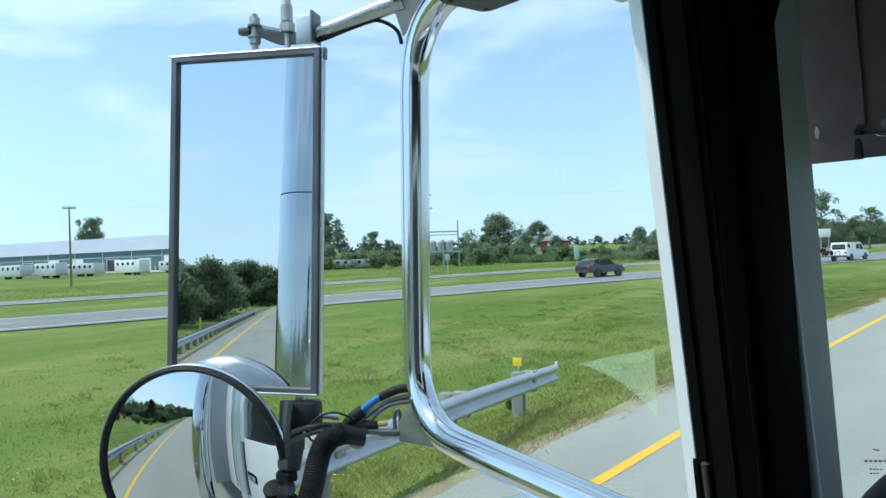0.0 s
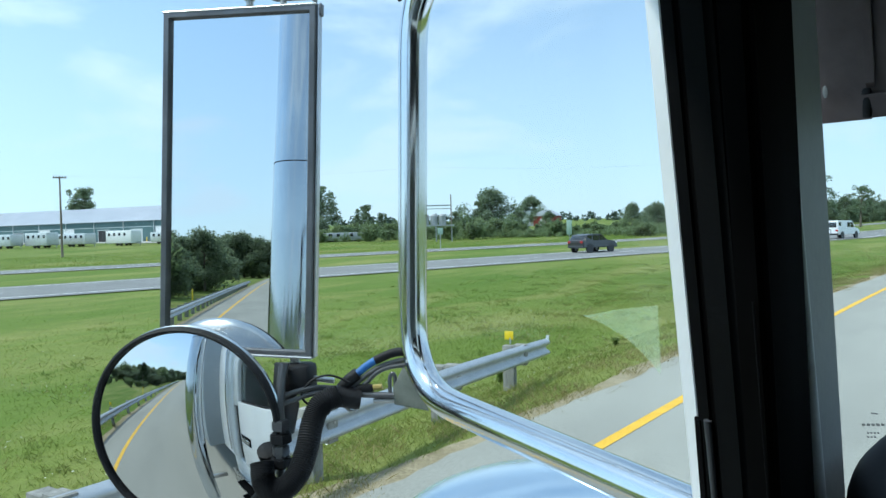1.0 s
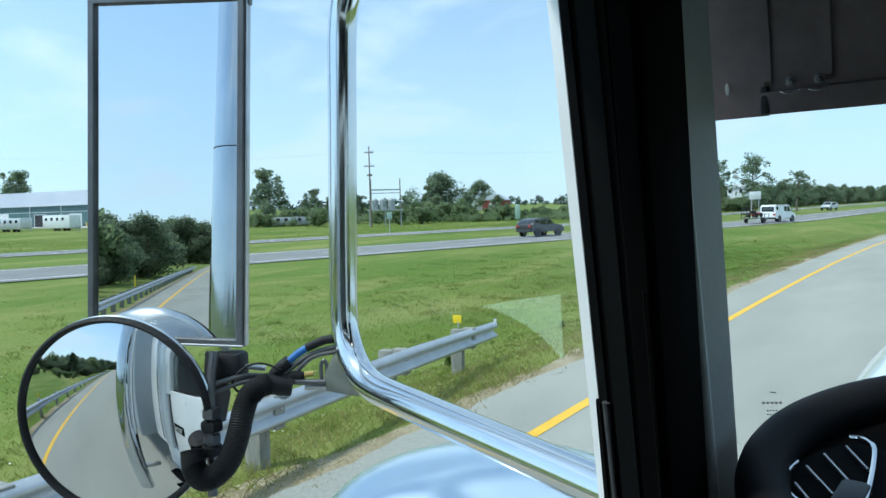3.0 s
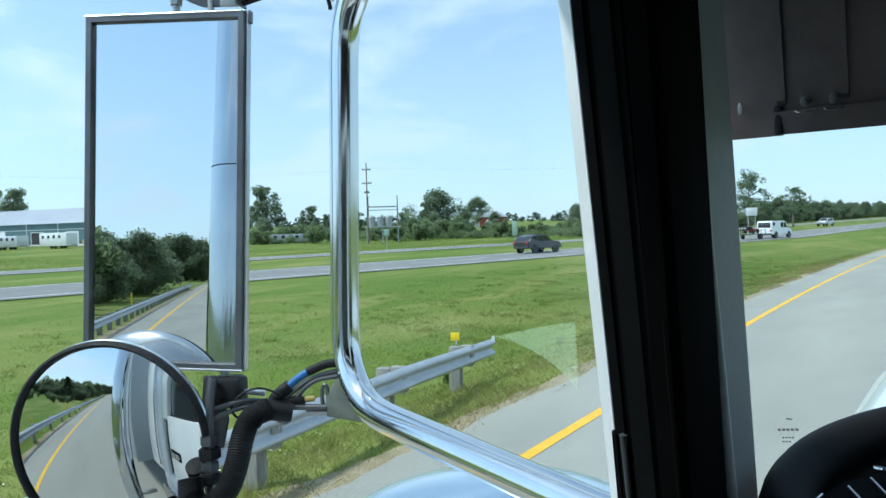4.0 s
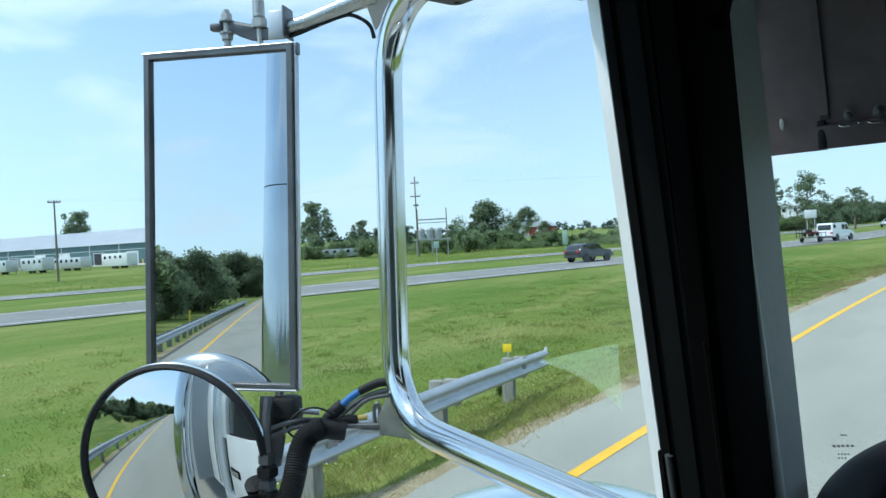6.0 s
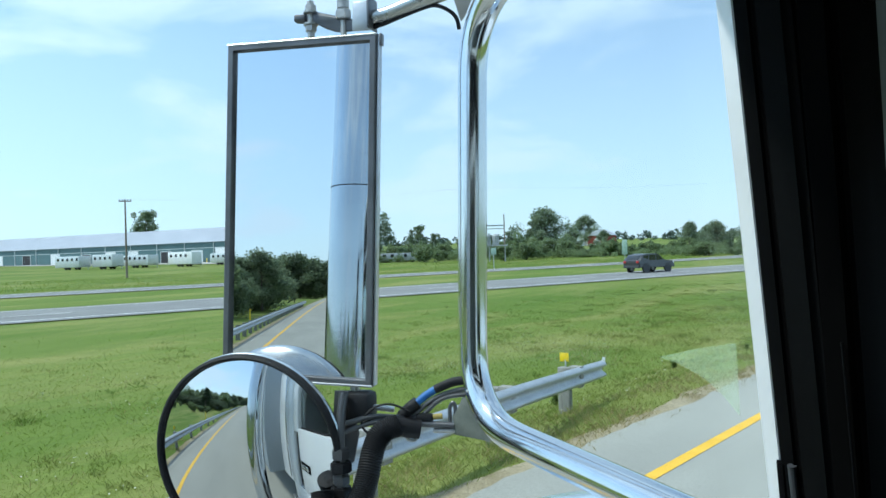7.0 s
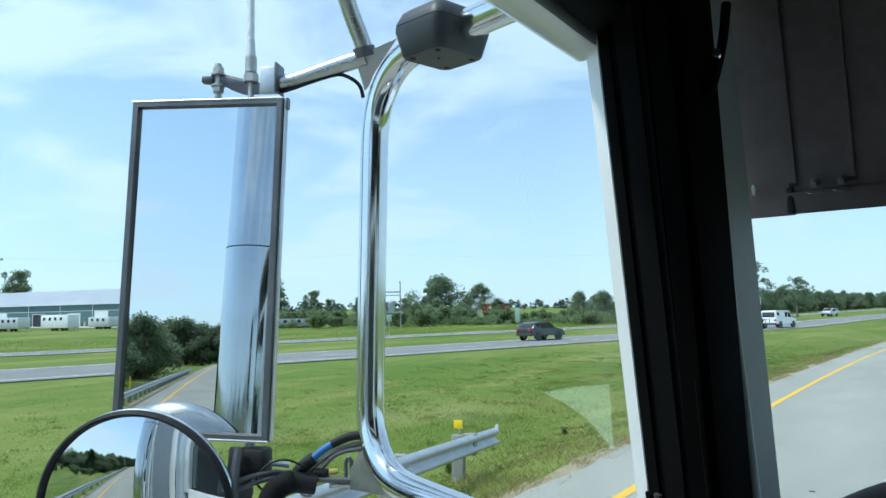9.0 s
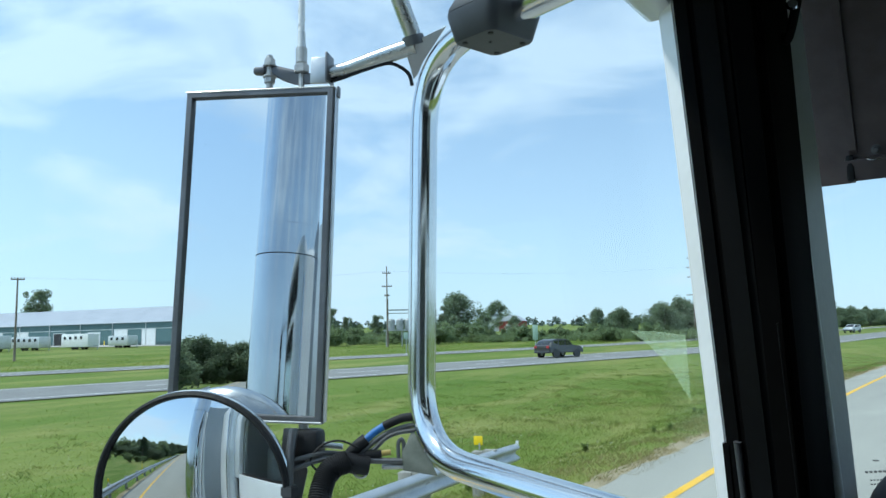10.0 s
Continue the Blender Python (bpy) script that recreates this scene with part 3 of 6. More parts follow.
cabpart("rear_pillar_lining", box((0.04, 0.16, 0.7), (-0.19, -0.775, 2.28), 0.01), M_LINING)
cabpart("back_wall", box((2.06, 0.05, 1.6), (0.815, -0.97, 2.0), 0.01), M_LINING)
cabpart("cab_side_rear", box((0.05, 0.22, 1.6), (-0.245, -0.95, 2.02), 0.02), M_WHITE)
cabpart("right_wall", box((0.06, 1.72, 0.85), (1.86, -0.12, 1.65), 0.02), M_LINING)
cabpart("right_rear_wall", box((0.06, 0.20, 0.80), (1.86, -0.89, 2.4), 0.02), M_LINING)
cabpart("cab_floor", box((2.1, 1.75, 0.08), (0.815, -0.12, 1.24), 0.01), M_LINING)
cabpart("right_pillar", lean([(1.79, 0.42), (1.86, 0.42), (1.86, 0.56), (1.79, 0.56)], 1.7, 2.78), M_TRIM)
cabpart("windscreen_post", lean([(0.80, 0.56), (0.84, 0.56), (0.84, 0.60), (0.80, 0.60)], 2.0, 2.78), M_TRIM)
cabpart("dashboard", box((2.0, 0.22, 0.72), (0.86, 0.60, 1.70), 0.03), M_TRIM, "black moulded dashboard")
cabpart("bulkhead", box((2.1, 0.05, 1.0), (0.815, 0.74, 1.55), 0.01), M_WHITE)
cabpart("seat_back", box((0.5, 0.14, 0.75), (0.36, -0.72, 2.0), 0.05), M_LINING, "grey driver's seat")
cabpart("seat_cushion", box((0.5, 0.5, 0.16), (0.36, -0.42, 1.62), 0.05), M_LINING)
# step box and treads under the door
stp = cabpart("step_box", box((0.34, 1.5, 0.42), (-0.12, -0.45, 0.72), 0.02), M_DULL, "dull metal step box")
for z in (0.60, 0.90):
    cabpart("tread", box((0.12, 0.9, 0.03), (-0.33, -0.40, z), 0.005), M_TRIM, "black step tread", stp)
cabpart("side_skirt", box((0.05, 1.2, 0.36), (-0.235, -0.45, 1.08), 0.01), M_WHITE)
# side window and windscreen
g = raw("door_glass", [(v[0] - 0.7, v[1] + 0.1, v[2]) for v in ((-0.222, 0.54, 2.0), (-0.222, -0.70, 2.0), (-0.222, -0.70, 2.56), (-0.222, 0.44, 2.56),
        (-0.218, 0.54, 2.0), (-0.218, -0.70, 2.0), (-0.218, -0.70, 2.56), (-0.218, 0.44, 2.56))],
        [(0, 1, 2, 3), (7, 6, 5, 4), (0, 4, 5, 1), (1, 5, 6, 2), (2, 6, 7, 3), (3, 7, 4, 0)], M_GLASS, cab, "clear door window")
g.visible_shadow = False
# thin translucent patch standing in for a pale reflection in the window
sheen_poly = [(0.4214, 2.3339), (0.4242, 2.2914), (0.4097, 2.3013), (0.3934, 2.3113), (0.3762, 2.3199), (0.3572, 2.3276), (0.3418, 2.3330), (0.3256, 2.3375), (0.3690, 2.3366)]
g = cabpart("window_film", prism([(y, z) for y, z in sheen_poly], 0.0006, m=Matrix(((0, 0, 1, -0.2176), (1, 0, 0, 0), (0, 1, 0, 0), (0, 0, 0, 1)))), M_SHEEN, "translucent patch imitating a pale reflection in the door window", soft=False)
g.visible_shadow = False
yb, yt = 0.752, 0.632
g = raw("windscreen", [(v[0] - 0.7, v[1] + 0.1, v[2]) for v in ((-0.20, yb, 2.02), (1.82, yb, 2.02), (1.82, yt, 2.62), (-0.20, yt, 2.62),
        (-0.20, yb + 0.005, 2.02), (1.82, yb + 0.005, 2.02), (1.82, yt + 0.005, 2.62), (-0.20, yt + 0.005, 2.62))],
        [(0, 1, 2, 3), (7, 6, 5, 4), (0, 4, 5, 1), (1, 5, 6, 2), (2, 6, 7, 3), (3, 7, 4, 0)], M_GLASS, cab, "clear windscreen")
g.visible_shadow = False
# maker's stamp in the glass's corner, as bars
bm = bmesh.new()
for dx, w, dz in ([(0.0036 * k, 0.0026, 0.0) for k in range(5)] + [(0.0026 * k + 0.003, 0.0016, -0.0075) for k in range(4)] + [(0.0026 * k + 0.003, 0.0016, -0.0112) for k in range(3)] + [(0.0085, 0.005, 0.010)]):
    z = 2.2062 + dz + 0.14 * dx
    box((w, 0.0006, 0.0020 if w == 0.0026 else 0.0012), (-0.1538 + dx, 0.752 - 0.2 * (z - 2.02) - 0.0015, z), bm=bm)
cabpart("glass_stamp", bm, M_MARK, "faint dark stamp etched in the glass")

# hood, air cleaner, stack, sleeper side
def arch(hw, top, r, n=10):
    pts = [(-hw, 0.95), (-hw, top - r)]
    pts += [(-hw + r - r * math.cos(a), top - r + r * math.sin(a)) for a in (math.pi / 2 * k / n for k in range(1, n))]
    pts += [(-hw * 0.5, top + 0.02), (0, top + 0.035)]
    return pts + [(-x, z) for x, z in pts[-2::-1]]


hood = thing("truck_hood", (0.72, 0.95, 1.1), "pale painted long hood in front of the windscreen", "truck hood")
bm = bmesh.new()
rows = []
for y, hw, top in ((0.0, 0.92, 2.085), (0.5, 0.915, 2.080), (1.0, 0.905, 2.070), (1.6, 0.88, 2.045), (2.0, 0.84, 1.97), (2.06, 0.76, 1.85)):
    rows.append([bm.verts.new((x, y, z - 1.1)) for x, z in arch(hw, top, 0.10)])
for a, b in zip(rows, rows[1:]):
    for i in range(len(a) - 1):
        bm.faces.new((a[i], a[i + 1], b[i + 1], b[i]))
bm.faces.new(rows[-1])
bm.faces.new(rows[0][::-1])
bmesh.ops.recalc_face_normals(bm, faces=bm.faces)
part("hood_shell", bm, M_HOOD, hood)

AC = (-0.515, 0.835)
cleaner = thing("air_cleaner", (AC[0], AC[1], 1.21), "polished round air cleaner with a pale lid beside the hood", "air cleaner")
part("can", lathe([(0, 0), (0.20, 0), (0.218, 0.02), (0.218, 0.72), (0.222, 0.725), (0.222, 0.755), (0.218, 0.76)], 64), M_CHROME, cleaner)
ob = part("domed_lid", lathe([(0.219, 0.758), (0.230, 0.764), (0.232, 0.775)] + [(0.232 * math.cos(a), 0.775 + 0.075 * math.sin(a)) for a in (math.pi / 2 * k / 14 for k in range(1, 14))] + [(0, 0.85)], 72), M_LID, cleaner, "domed lid tinted blue for the sky's reflection")
smooth(ob.data, 60)
part("strap", lathe([(0.2185, 0.30), (0.221, 0.302), (0.221, 0.338), (0.2185, 0.34)], 64), M_STEEL, cleaner)
part("mount", box((0.10, 0.06, 0.10), (0.245, 0, 0.32), 0.01), M_STEEL, cleaner)

STK = (-0.7195, -1.2568)
stack = thing("exhaust_stack", label="tall chrome exhaust stack beside the sleeper, leaning slightly inwards", category="exhaust pipe", m=axes((STK[0], STK[1], 1.0), (1, 0, 0), (0.0464, -0.0347, 1)) @ Matrix.Diagonal((0.868, 0.868, 1.0, 1)))
ob = part("heat_shield", lathe([(0, -0.6), (0.13, -0.6), (0.1325, -0.59), (0.1325, 1.722), (0.1316, 1.7245), (0.1290, 1.7245)], 96), M_STACK, stack)
smooth(ob.data, 12)
ob = part("sleeve", lathe([(0.1288, 1.7250), (0.1306, 1.7262), (0.1306, 1.838), (0.1300, 1.8395), (0.127, 1.8395)], 96), M_STACK, stack)
smooth(ob.data, 12)
ob = part("upper_pipe", lathe([(0.1290, 1.8400), (0.1290, 3.1), (0.1285, 3.11), (0.120, 3.11), (0.120, 2.9), (0, 2.9)], 96), M_STACK, stack)
smooth(ob.data, 12)
part("seam_ring", lathe([(0.128, 1.7225), (0.1329, 1.7230), (0.1329, 1.7265), (0.128, 1.7270)], 96), M_RUBBER, stack, "dark joint ring")
part("bracket", box((0.27, 0.05, 0.06), (0.255, 0.0, -0.2), 0.006), M_STEEL, stack)
slp = thing("sleeper_box", (0.8, -1.24, 1.2), "white sleeper box behind the cab", "truck")
part("shell", box((2.14, 0.40, 1.6), (0, 0, 0.80), 0.05, seg=4), M_WHITE, slp)
part("corner_strip", box((0.012, 0.03, 1.4), (-1.072, 0.15, 0.80), 0.004), M_CHROME, slp, "chrome corner strip")
part("fuel_tank", lathe([(0, -0.6), (0.28, -0.6), (0.31, -0.57), (0.31, 0.57), (0.28, 0.6), (0, 0.6)], 40, m=pose(-0.62, 0.75, -0.38, 90, 0, 0)), M_CHROME, slp, "polished round fuel tank")

body = thing("cargo_box", (0.8, -6.6, 1.0), "grey ribbed cargo box on the chassis behind the sleeper", "cargo box")
part("shell", box((2.5, 9.4, 2.0), (0, 0, 1.0), 0.03), M_BODY, body)
for k in range(9):
    part("side_post", box((0.04, 0.08, 1.96), (-1.265, -4.2 + 1.05 * k, 1.0), 0.008), M_BODY, body)
part("chassis", box((0.9, 14.3, 0.3), (0, 2.3, -0.25), 0.02), M_TRIM, body)
part("front_axle", box((1.9, 0.16, 0.16), (0, 8.9, -0.48), 0.02), M_TRIM, body)
part("cab_mount", box((1.2, 1.4, 0.32), (0, 6.5, 0.05), 0.02), M_TRIM, body)
for s in (-1, 1):
    for y in (-1.2, -2.5, 8.9):
        w_ = part("wheel", lathe([(0.3, -0.28), (0.49, -0.28), (0.52, -0.24), (0.52, 0.24), (0.49, 0.28), (0.3, 0.28)], 40, m=Matrix.Translation((s * 0.93, y, -0.48)) @ pose(0, 0, 0, 0, 90, 0)), M_RUBBER, body)
        part("rim", lathe([(0, -0.1), (0.2, -0.1), (0.31, -0.27), (0.31, 0.27), (0.2, 0.1), (0, 0.1)], 30, m=Matrix.Translation((s * 0.93, y, -0.48)) @ pose(0, 0, 0, 0, 90, 0)), M_SIGN, w_)

# ---- drop visor, scaled towards the eye to fit the camera's view ----
VS = 0.895
vis = thing("sun_visor", label="dark brown metal visor hung above the windscreen", category="sun visor",
            m=Matrix.Translation((-0.015 + VS * 0.81, -0.02 + VS * 0.755, 2.39 + VS * 0.080)) @ Matrix.Diagonal((VS, VS, VS, 1)))
def vbox(name, x0, x1, prof, material, parent, label=""):
    bm = bmesh.new()
    rr = [[bm.verts.new((x, y, z)) for y, z in prof] for x in (x0, x1)]
    n = len(prof)
    for i in range(n):
        bm.faces.new((rr[0][i], rr[0][(i + 1) % n], rr[1][(i + 1) % n], rr[1][i]))
    bm.faces.new(rr[0][::-1]); bm.faces.new(rr[1])
    bmesh.ops.recalc_face_normals(bm, faces=bm.faces)
    return part(name, bm, material, parent, label)
vbox("end_panel", -1.02, -0.945, [(0.000, 0.0), (-0.002, 0.006), (-0.09, 0.36), (-0.083, 0.36), (0.004, 0.004)], M_VISOR, vis)
vbox("main_panel", -0.950, 1.02, [(-0.002, 0.010), (-0.004, 0.014), (-0.094, 0.36), (-0.090, 0.36), (0.002, 0.012)], M_VISOR, vis)
vbox("lower_flange", -0.952, 1.02, [(-0.008, 0.0), (-0.012, 0.020), (-0.006, 0.023), (0.0, 0.002)], M_VISOR, vis, "folded lower edge")
for x in (-0.948, -0.8985):
    vbox("rib", x, x + 0.007, [(-0.012, 0.030), (-0.099, 0.36), (-0.090, 0.36), (-0.004, 0.024)], M_VISOR, vis)
for x in (-0.924, -0.9015):
    rv = part("rivet", lathe([(0.0046, -0.003), (0.0046, 0.0002), (0.0030, 0.0006), (0.0029, 0.0024), (0.0020, 0.0036), (0, 0.004)], 16, m=axes((x, -0.018, 0.026), (1, 0, 0), (0, -0.95, -0.3))), M_FRAME, vis, "dark bolt head on a washer")
    # Chrome arc set below each bolt in place of its glint.
    part("washer_lip", tube([(x + 0.0085 * math.cos(a), -0.0195, 0.0195 + 0.0030 * math.sin(a)) for a in (radians(200 + 14 * k) for k in range(11))], 0.0009, 8, 3), M_CHROME, rv, "chrome arc imitating the glint below a bolt")
part("paint_chip", lathe([(0, 0.0006), (0.0022, 0.0004), (0.0026, 0)], 12, m=axes((-0.9795, -0.0125, 0.0265), (1, 0, 0), (0.0, -0.97, -0.24)) @ Matrix.Diagonal((0.8, 2.2, 1, 1))), M_GREYTRIM, vis, "pale chip in the paint")
part("corner_lug", box((0.007, 0.005, 0.026), (-0.9475, -0.009, 0.013), 0.002), M_RUBBER, vis, "dark folded corner")
# Unseen end panel, added to shade the upper windscreen reveal.
vbox("side_wing", -1.026, -1.020, [(0.0, 0.0), (-0.006, 0.0), (-0.096, 0.36), (-0.09, 0.36)], M_VISOR, vis)
part("hook", tube([(-1.0, -0.035, 0.155), (-1.0, -0.05, 0.15), (-0.998, -0.052, 0.125), (-0.994, -0.04, 0.118)], 0.004, 8, 5), M_TRIM, vis)

# ---- steering wheel ----
WHEEL = axes((0.069, 0.536, 2.223), (1, 0, 0), (0, -0.155, 0.988))
wheel = thing("steering_wheel", label="black steering wheel with slotted chrome spokes", category="steering wheel", m=WHEEL)
R = 0.186
part("rim", tube([(R * math.cos(a), R * math.sin(a), -0.014) for a in (2 * math.pi * k / 40 for k in range(41))], 0.0172, 18, 2), M_GRIP, wheel)
part("hub", lathe([(0, -0.05), (0.05, -0.05), (0.075, -0.03), (0.075, -0.012), (0.06, -0.002), (0, 0.0)], 36), M_PLASTIC, wheel)
for a0 in (0, 120, 240):
    turned = pose(0, 0, 0, 0, 0, a0)
    plate_ = part("spoke", prism([(-0.164, -0.062), (-0.176, -0.034), (-0.172, 0.004), (-0.158, 0.034), (-0.138, 0.054), (-0.112, 0.046), (-0.070, 0.012), (-0.070, -0.030), (-0.120, -0.062)], 0.006, 0.002, m=turned @ Matrix.Translation((0, 0, -0.022))), M_TRIM, wheel, "black slotted spoke")
    rim_ = tube([(-0.150, -0.062, -0.010), (-0.162, -0.050, -0.010), (-0.170, -0.033, -0.010), (-0.169, -0.015, -0.010), (-0.166, -0.003, -0.010)], 0.0014, 8, 5)
    tube([(-0.140, 0.048, -0.010), (-0.131, 0.046, -0.010), (-0.124, 0.035, -0.010), (-0.122, 0.010, -0.010), (-0.122, -0.027, -0.010), (-0.124, -0.055, -0.011)], 0.0020, 8, 5, bm=rim_)
    bmesh.ops.transform(rim_, matrix=turned, verts=rim_.verts)
    part("spoke_edge", rim_, M_CHROME, plate_, "chrome edge of the spoke")
    for x, y, u, v in ((-0.164, -0.027, -0.153, -0.046), (-0.161, -0.001, -0.141, -0.034), (-0.153, 0.021, -0.135, -0.012), (-0.141, 0.038, -0.125, 0.007)):
        b_ = tube([(x, y, -0.0135), (u, v, -0.0135)], 0.0010, 8, 2, curve=False)
        bmesh.ops.transform(b_, matrix=turned, verts=b_.verts)
        part("slot_bar", b_, M_DULL, plate_)
    part("spoke_pad", box((0.018, 0.036, 0.010), (0, 0, 0), 0.004, m=turned @ pose(-0.131, -0.040, -0.011, 0, 0, -8)), M_PLASTIC, plate_, "dark grey switch pad")
part("instrument_cowl", lathe([(0, -0.30), (0.180, -0.30), (0.192, -0.09), (0.190, -0.040), (0.182, -0.024), (0.170, -0.024), (0.150, -0.032), (0, -0.036)], 48), M_TRIM, wheel, "black instrument cowl behind the wheel")
part("column", cyl(0.04, 0.3, (0, 0, -0.20), n=24), M_TRIM, wheel)

# ---- wing mirror ----
MM = axes((-0.8014, 0.5560, 2.4501), (0.9026, 0.4290, -0.0371), (0.4299, -0.9026, 0.0220))
MW, MH = 0.2025, 0.4215
wing = thing("wing_mirror", label="tall flat wing mirror in a dull steel frame on the bracket", category="wing mirror", m=MM)


def ring(w, h, lip, depth, z0=0.0):
    bm = bmesh.new()
    loops = []
    for (ww, hh), z in (((w, h), z0), ((w, h), z0 + depth - 0.0015), ((w - 0.003, h - 0.003), z0 + depth), ((w - 2 * lip + 0.002, h - 2 * lip + 0.002), z0 + depth),
                        ((w - 2 * lip, h - 2 * lip), z0 + depth - 0.0015), ((w - 2 * lip, h - 2 * lip), z0)):
        loops.append([bm.verts.new((sx * ww / 2, sy * hh / 2, z)) for sx, sy in ((-1, -1), (1, -1), (1, 1), (-1, 1))])
    for a, b in zip(loops, loops[1:] + loops[:1]):
        for i in range(4):
            bm.faces.new((a[i], a[(i + 1) % 4], b[(i + 1) % 4], b[i]))
    bmesh.ops.recalc_face_normals(bm, faces=bm.faces)
    return bm


part("frame", ring(MW, MH, 0.0088, 0.012), M_FRAME, wing, "worn grey steel frame")
part("mirror_pane", box((MW - 0.017, MH - 0.017, 0.003), (0, 0, 0.0045)), M_MIRROR, wing, "clean mirror glass", soft=False)
part("back_shell", box((MW - 0.010, MH - 0.008, 0.016), (-0.003, 0, -0.0085), 0.006), M_STEEL, wing, "stainless back shell")
part("top_bead", tube([(-MW / 2, MH / 2 - 0.001, 0.0115), (0, MH / 2 - 0.001, 0.0117), (MW / 2, MH / 2 - 0.001, 0.0115)], 0.0012, 10, 2), M_DULL, wing, "bright rolled edge")
part("bottom_bead", tube([(-MW / 2, 0.0012 - MH / 2, 0.0112), (0, 0.0010 - MH / 2, 0.0114), (MW / 2, 0.0012 - MH / 2, 0.0112)], 0.0017, 10, 2), M_STEEL, wing, "bright rolled edge")
part("glass_chip", cyl(0.0006, 0.0004, (-0.0727, 0.1403, 0.0063), n=10), M_RUBBER, wing, "tiny dark chip in the glass")
part("side_strip", box((0.003, MH - 0.004, 0.009), (MW / 2 + 0.0016, 0, 0.004), 0.0008), M_STEEL, wing, "bright side strip")
part("corner_tab", box((0.003, 0.014, 0.010), (MW / 2 + 0.0040, MH / 2 - 0.007, 0.005), 0.001), M_FRAME, wing)
for k, dx in enumerate((0.0, 0.006, 0.011, 0.017)):
    part("stamp_bar", box((0.004, 0.0045, 0.0006), (-0.035 + dx, -MH / 2 + 0.006, 0.0124)), M_MARK, wing)

# ---- round spot mirror ----
SPN = Vector((0.452, -0.884, -0.06)).normalized()
SPC = Vector((-0.8262, 0.4840, 2.1590))
SM = axes(SPC, Vector((0.84, 0.53, 0)), SPN) @ Matrix.Diagonal((1.0236, 1.0236, 1.0236, 1))
spot = thing("spot_mirror", label="round convex spot mirror with a black rubber edge and chrome bowl", category="spot mirror", m=SM)
RC = 0.39
cap = [(r, math.sqrt(RC * RC - r * r) - math.sqrt(RC * RC - 0.113 ** 2)) for r in [0.113 * k / 16 for k in range(16, -1, -1)]]
ob = part("convex_pane", lathe(cap, 96), M_MIRROR, spot, "convex mirror glass")
smooth(ob.data, 80)
part("rubber_edge", lathe([(0.1115, 0.001), (0.1125, 0.0040), (0.1150, 0.0050), (0.1178, 0.003), (0.1186, -0.002), (0.117, -0.008), (0.113, -0.009), (0.1115, -0.004), (0.1115, 0.001)], 96), M_RUBBER, spot, "black rubber edge")
part("bowl", lathe([(0.117, -0.004), (0.1192, -0.007), (0.1188, -0.010), (0.112, -0.018), (0.097, -0.030), (0.073, -0.040), (0.045, -0.046), (0.016, -0.049), (0, -0.0495)], 72), M_BOWL, spot, "dull chrome bowl")
part("stud", cyl(0.008, 0.04, (0, 0, -0.062), n=12), M_ZINC, spot)
SB = SM @ Vector((0, 0, -0.078))

# ---- mirror bracket of bent chrome tube ----
brk = thing("mirror_bracket", (-0.3, 0.55, 2.18), "bent chrome tube bracket holding the mirrors to the cab", "mirror bracket")
BO = Vector((-0.3, 0.55, 2.18))


def bp(name, bm, material, label="", parent=None):
    bmesh.ops.translate(bm, vec=-BO, verts=bm.verts)
    return part(name, bm, material, parent or brk, label)


def bend(pts, radii, n=14):
    """A line of straight runs whose corners are rounded."""
    ps = [Vector(p) for p in pts]
    out = [ps[0]]
    for i in range(1, len(ps) - 1):
        a, b, c = ps[i - 1], ps[i], ps[i + 1]
        u, v = (a - b).normalized(), (c - b).normalized()
        half = u.angle(v) / 2
        r = radii[i - 1]
        d = r / math.tan(half)
        m_ = (u + v).normalized() * (r / math.sin(half)) + b
        s, e = b + u * d - m_, b + v * d - m_
        ang = s.angle(e)
        for k in range(n + 1):
            t = k / n
            out.append(m_ + (s * math.sin((1 - t) * ang) + e * math.sin(t * ang)) / math.sin(ang))
    return out + [ps[-1]]


LOOP = bend([(-0.200, 0.509, 2.172), (-0.617, 0.6552, 2.198), (-0.6037, 0.6607, 2.695), (-0.200, 0.552, 2.690)], (0.075, 0.082), 18)
ARC = LOOP[1:20]


def eased(pts, step, passes):
    """The line in even steps, its bends eased into the straights."""
    out = []
    for a, b in zip(pts, pts[1:]):
        n = max(1, round((b - a).length / step))
        out += [a.lerp(b, k / n) for k in range(n)]
    out.append(pts[-1])
    for _ in range(passes):
        out = [out[0]] + [q * 0.5 + (p + r) * 0.25 for p, q, r in zip(out, out[1:], out[2:])] + [out[-1]]
    return out


LOOP = eased(LOOP, 0.006, 24)
ob = bp("loop_tube", tube(LOOP, 0.0168, 60, 1, curve=False, draw=0.010), M_CHROME, "bright chrome tube")
smooth(ob.data, 80)
bp("top_foot", box((0.03, 0.06, 0.14), (-0.218, 0.553, 2.72), 0.006), M_STEEL)


def plate(pts, thick):
    """A flat steel plate through the given corners."""
    ps = [Vector(p) for p in pts]
    n = (ps[1] - ps[0]).cross(ps[2] - ps[0]).normalized() * thick / 2
    bm = bmesh.new()
    a = [bm.verts.new(p - n) for p in ps]
    b = [bm.verts.new(p + n) for p in ps]
    bm.faces.new(a[::-1]); bm.faces.new(b)
    for i in range(len(ps)):
        bm.faces.new((a[i], a[(i + 1) % len(ps)], b[(i + 1) % len(ps)], b[i]))
    bmesh.ops.recalc_face_normals(bm, faces=bm.faces)
    bmesh.ops.bevel(bm, geom=list(bm.edges), offset=thick * 0.2, segments=1, affect="EDGES")
    return bm


